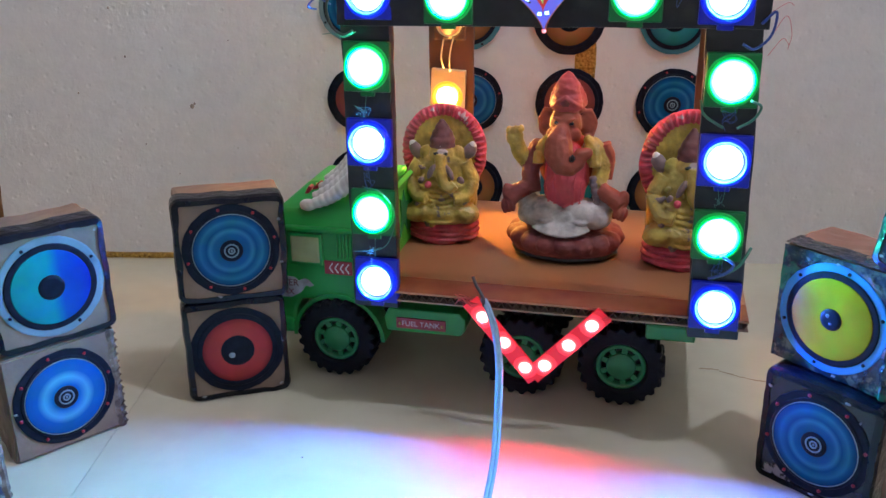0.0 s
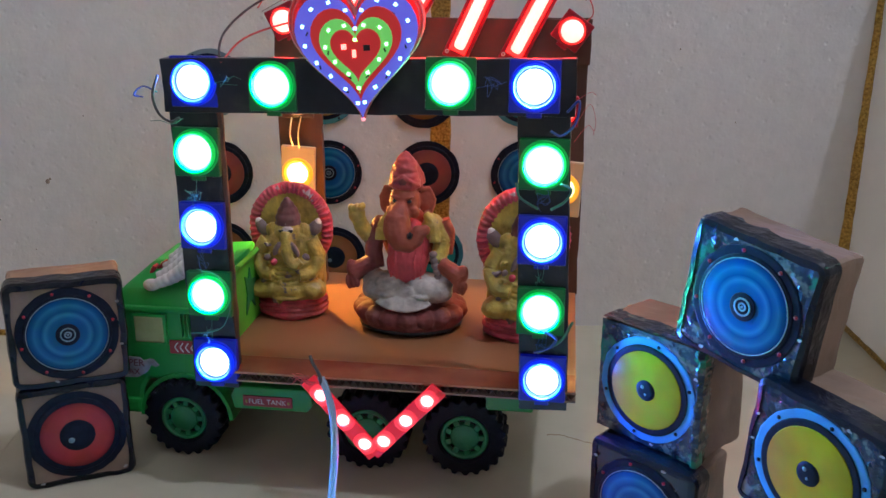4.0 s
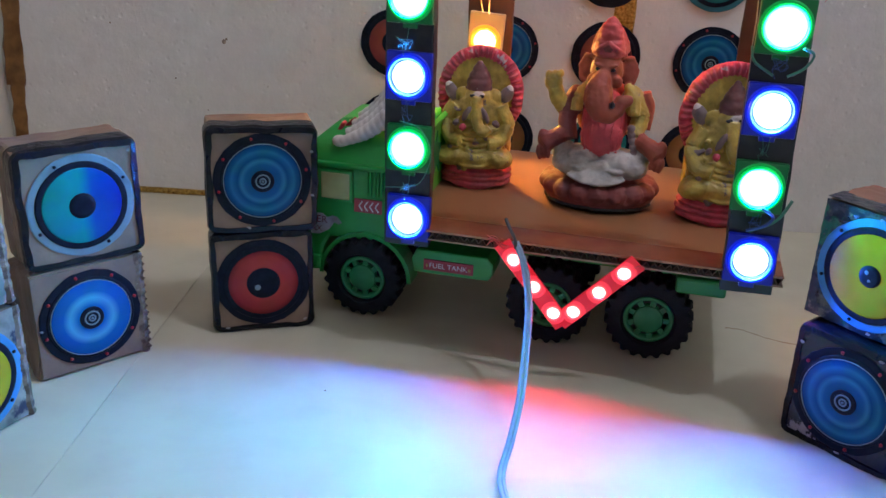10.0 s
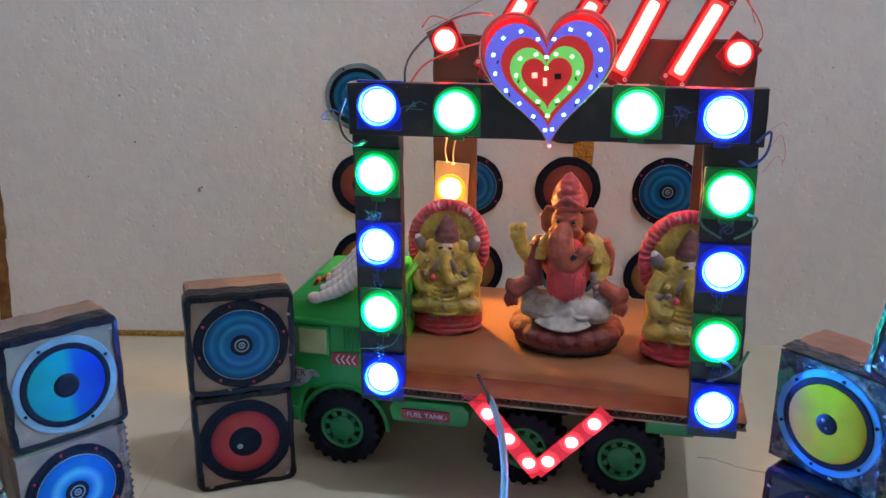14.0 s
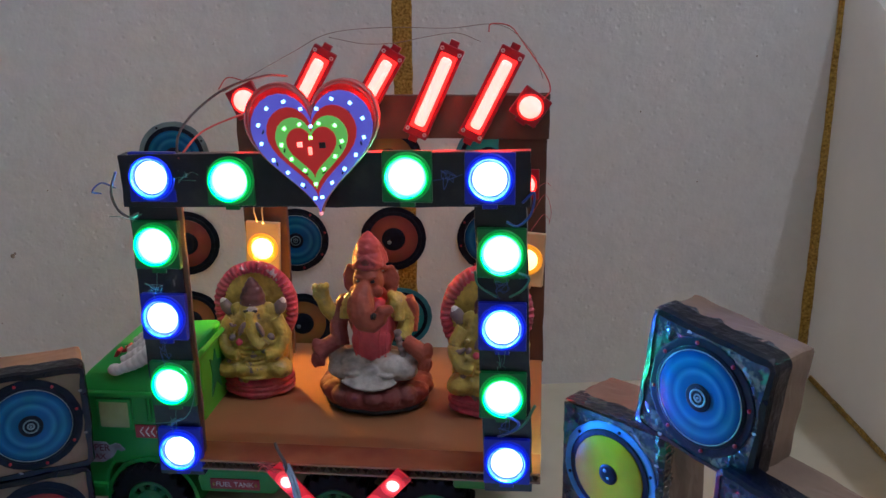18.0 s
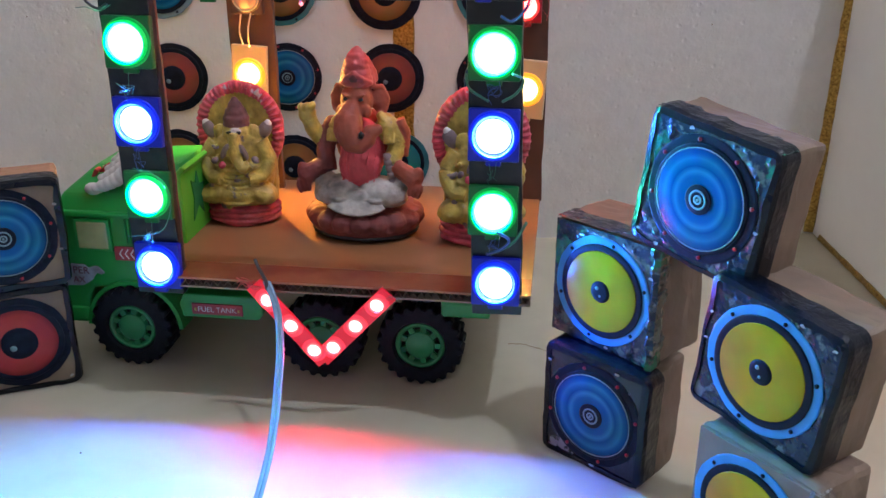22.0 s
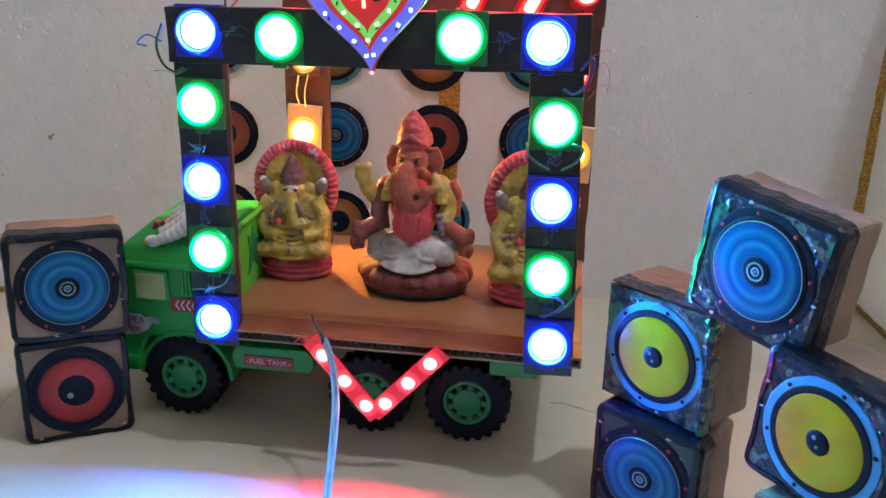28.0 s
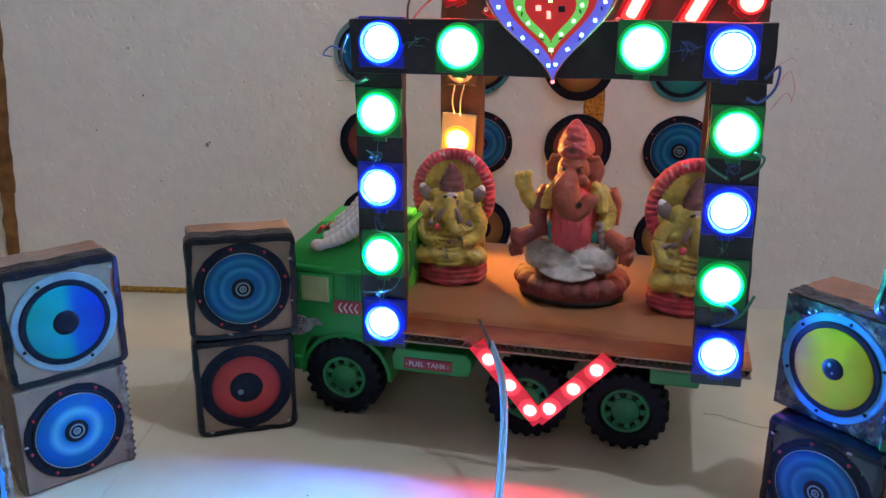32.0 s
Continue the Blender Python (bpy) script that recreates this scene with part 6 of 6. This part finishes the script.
def arched_idol(m, label):
    bm = bmesh.new()
    # 0 mustard, 1 pink red, 2 bare, 3 terracotta, 4 black, 5 white
    for z, r in ((0.0035, 0.0262), (0.0075, 0.0268), (0.0115, 0.0262)):
        ball(bm, (0, 0.004, z), (r, 0.0195, 0.0042), 1, u=32)
    rod(bm, (0, 0.004, 0), (0, 0.004, 0.004), 0.018, 0.018, 28, 1)
    # back plate and ribbed arch
    pl = [(-0.0225, 0.012), (0.0225, 0.012)] + [(0.0242 * math.cos(math.pi * k / 18), 0.064 + 0.0275 * math.sin(math.pi * k / 18)) for k in range(19)]
    prism(bm, pl, 0.006, 0.017, 0, 0.002)
    arch = [(0.0258 * math.cos(a), 0.010, 0.064 + 0.0295 * math.sin(a)) for a in [radians(-42) + (math.pi + radians(84)) * k / 20 for k in range(21)]]
    sweep(bm, arch, 0.0048, 10, 1, 3)
    n = 34
    for k in range(n + 1):
        a = radians(-40) + (math.pi + radians(80)) * k / n
        ball(bm, (0.0264 * math.cos(a), 0.0075, 0.064 + 0.0302 * math.sin(a)), (0.0047, 0.0044, 0.0014), 1, Euler((0, -a, 0)), 8, 6)
    # plump seated figure fused to the plate
    ball(bm, (0, 0.002, 0.033), (0.0235, 0.0145, 0.019), 0, u=26, v=18)
    ball(bm, (0, -0.003, 0.0225), (0.0245, 0.0145, 0.0095), 0, u=26, v=16)
    ball(bm, (0, 0.002, 0.052), (0.0195, 0.0115, 0.0165), 0, u=24, v=16)
    for s in (-1, 1):
        ball(bm, (0.0155 * s, -0.0065, 0.0235), (0.0125, 0.0105, 0.0078), 0, Euler((0, radians(14 * s), radians(-18 * s))))
        sweep(bm, [(0.0155 * s, 0.0, 0.058), (0.0215 * s, -0.003, 0.046), (0.0175 * s, -0.0095, 0.036), (0.0095 * s, -0.013, 0.0345)], 0.0058, 10, 0, 6, 0.0045)
        ball(bm, (0.0195 * s, 0.001, 0.0665), (0.0045, 0.0032, 0.0062), 2, Euler((0, radians(24 * s), 0)))
        ball(bm, (0.0215 * s, 0.001, 0.0705), (0.0026, 0.0022, 0.003), 5, None, 10, 8)
        ball(bm, (0.0105 * s, -0.0005, 0.0635), (0.0052, 0.003, 0.0072), 0, Euler((0, radians(20 * s), 0)))
        ball(bm, (0.0036 * s, -0.0088, 0.0662), (0.0019, 0.001, 0.0011), 4, None, 8, 6)
        ball(bm, (0.0068 * s, -0.0112, 0.0535), (0.0022, 0.002, 0.0062), 2, Euler((0, radians(-24 * s), 0)), 8, 6)
    for k in range(7):
        z = 0.0185 + 0.0036 * k
        sweep(bm, [(-0.0205, -0.0055, z + 0.004), (-0.006, -0.0155 + 0.0007 * k, z - 0.001), (0.008, -0.0155 + 0.0007 * k, z), (0.0205, -0.0055, z + 0.005)], 0.0013, 8, 0, 5)
    ball(bm, (0, -0.001, 0.0635), (0.0102, 0.0078, 0.0095), 0, u=22)
    ball(bm, (0.001, -0.0075, 0.0672), (0.0042, 0.0016, 0.002), 5, None, 10, 8)
    sweep(bm, [(0, -0.0065, 0.0645), (0.0005, -0.0098, 0.0565), (0.0015, -0.0122, 0.0475), (0.0065, -0.0135, 0.0425), (0.0105, -0.0125, 0.0455)], 0.0046, 10, 0, 6, 0.0034)
    for x, z, r in ((0.001, 0.0345, 0.0028), (-0.0135, 0.0475, 0.0026), (0.0145, 0.0485, 0.003), (-0.0085, 0.0165, 0.0034), (0.0165, 0.034, 0.0034), (-0.0165, 0.0305, 0.0022), (0.0085, 0.0375, 0.0024)):
        ball(bm, (x, -0.0122, z), (r, 0.0026, r * 0.8), 2, Euler((0, x * 60, 0)), 10, 6)
    ball(bm, (-0.0085, -0.0135, 0.0445), (0.0026, 0.0022, 0.0026), 1, None, 10, 6)
    rng = random.Random(int(m.translation.x * 1000))
    for k in range(26):
        x, z = rng.uniform(-0.0195, 0.0195), rng.uniform(0.016, 0.058)
        dx, dz = rng.uniform(-0.006, 0.006), rng.uniform(-0.004, 0.004)
        y = 0.0005 - 0.0135 * math.sqrt(max(0.05, 1 - (x / 0.0235) ** 2)) * (1.1 if z < 0.035 else 0.82)
        sweep(bm, [(x, y, z), (x + dx * 0.5, y - 0.0008, z + dz * 0.5 + rng.uniform(-0.002, 0.002)), (x + dx, y + 0.0008, z + dz)], rng.uniform(0.0008, 0.0016), 6, 2 if k % 9 == 0 else 0, 3)
    for z, r, hh in ((0.0700, 0.0092, 0.0046), (0.0735, 0.0090, 0.0062), (0.0775, 0.0074, 0.0062), (0.0812, 0.0052, 0.0056), (0.0848, 0.0028, 0.0042)):
        ball(bm, (0, 0.0005, z), (r, r * 0.85, hh), 3, u=20)
    return moulded("arched_idol", bm, [YELLOW, PINK_CHIPPED, BARE, CROWN_BROWN, BLACK, WHITE], label, m, "arched yellow idols", 0.00065, m.translation.x * 40)


seated_idol()
arched_idol(TRUCK @ pose(0.0695, 0.0575, BED_Z + 0.0071, 0, 0, 4) @ Matrix.Scale(1.065, 4), "mustard-painted clay idol under a pink ribbed arch")
arched_idol(TRUCK @ pose(0.2505, 0.040, BED_Z + 0.0071, 0, 0, 8) @ Matrix.Scale(1.13, 4), "mustard-painted clay idol under a pink ribbed arch")

# ---- marks on floor and wall ----
def vein(name, pts, r, material, label):
    bm = bmesh.new()
    line = smooth_line(pts, 8)
    a = None
    for i, p in enumerate(line):
        w = r * (0.5 + 0.8 * random.random())
        q = p + Vector((random.uniform(-1, 1), random.uniform(-1, 1), 0)) * r
        b = (bm.verts.new(q + Vector((0, w, 0))), bm.verts.new(q - Vector((0, w, 0))))
        if a:
            bm.faces.new((a[0], a[1], b[1], b[0]))
        a = b
    bmesh.ops.recalc_face_normals(bm, faces=bm.faces[:])
    return solid(name, bm, material, label, "floor mark", "structure")


SMUDGE = mat("tan_smudge", (0.4, 0.31, 0.23), 0.8, vary=0.3, scale=300, bump=0.2)
VEIN = mat("brown_marble_vein", (0.3, 0.2, 0.11), 0.5, scale=100, bump=0)
vein("floor_mark_1", [(0.2098, 0.0125, 0.0004), (0.222, 0.011, 0.0004), (0.2272, 0.0061, 0.0004), (0.2482, -0.0052, 0.0004), (0.2666, -0.0074, 0.0004)], 0.0008, VEIN, "thin brown vein in the marble floor")
vein("floor_mark_2", [(0.156, -0.208, 0.0004), (0.161, -0.211, 0.0004), (0.166, -0.2115, 0.0004)], 0.0004, VEIN, "small scratch on the marble floor")
vein("floor_mark_3", [(0.165, -0.228, 0.0004), (0.167, -0.2295, 0.0004), (0.1685, -0.2285, 0.0004)], 0.0006, VEIN, "small chip mark on the marble floor")
for k, (x, y) in enumerate(((-0.078, -0.117), (0.176, -0.233), (0.265, -0.06), (0.285, -0.085), (0.3, -0.1), (0.24, -0.09))):
    bm = bmesh.new()
    ball(bm, (x, y, 0.0002), (0.0007, 0.0006, 0.0005), u=8, v=6)
    solid("floor_speck", bm, VEIN, "tiny dark speck on the floor", "speck", "structure")
for k, (x, z, r) in enumerate(((-0.2405, 0.1575, 0.0022), (-0.238, 0.16, 0.0012), (-0.3, 0.205, 0.001), (-0.29, 0.12, 0.0008), (-0.35, 0.17, 0.0009), (0.47, 0.33, 0.0009), (-0.31, 0.25, 0.0012), (-0.2, 0.22, 0.0007), (0.36, 0.28, 0.0008), (0.42, 0.21, 0.0007), (-0.26, 0.09, 0.0007))):
    bm = bmesh.new()
    ball(bm, (x, WALL_Y, z), (r, 0.0004, r * 1.1), u=10, v=6)
    solid("wall_speck", bm, SMUDGE, "small brown stain on the wall", "stain", "structure")
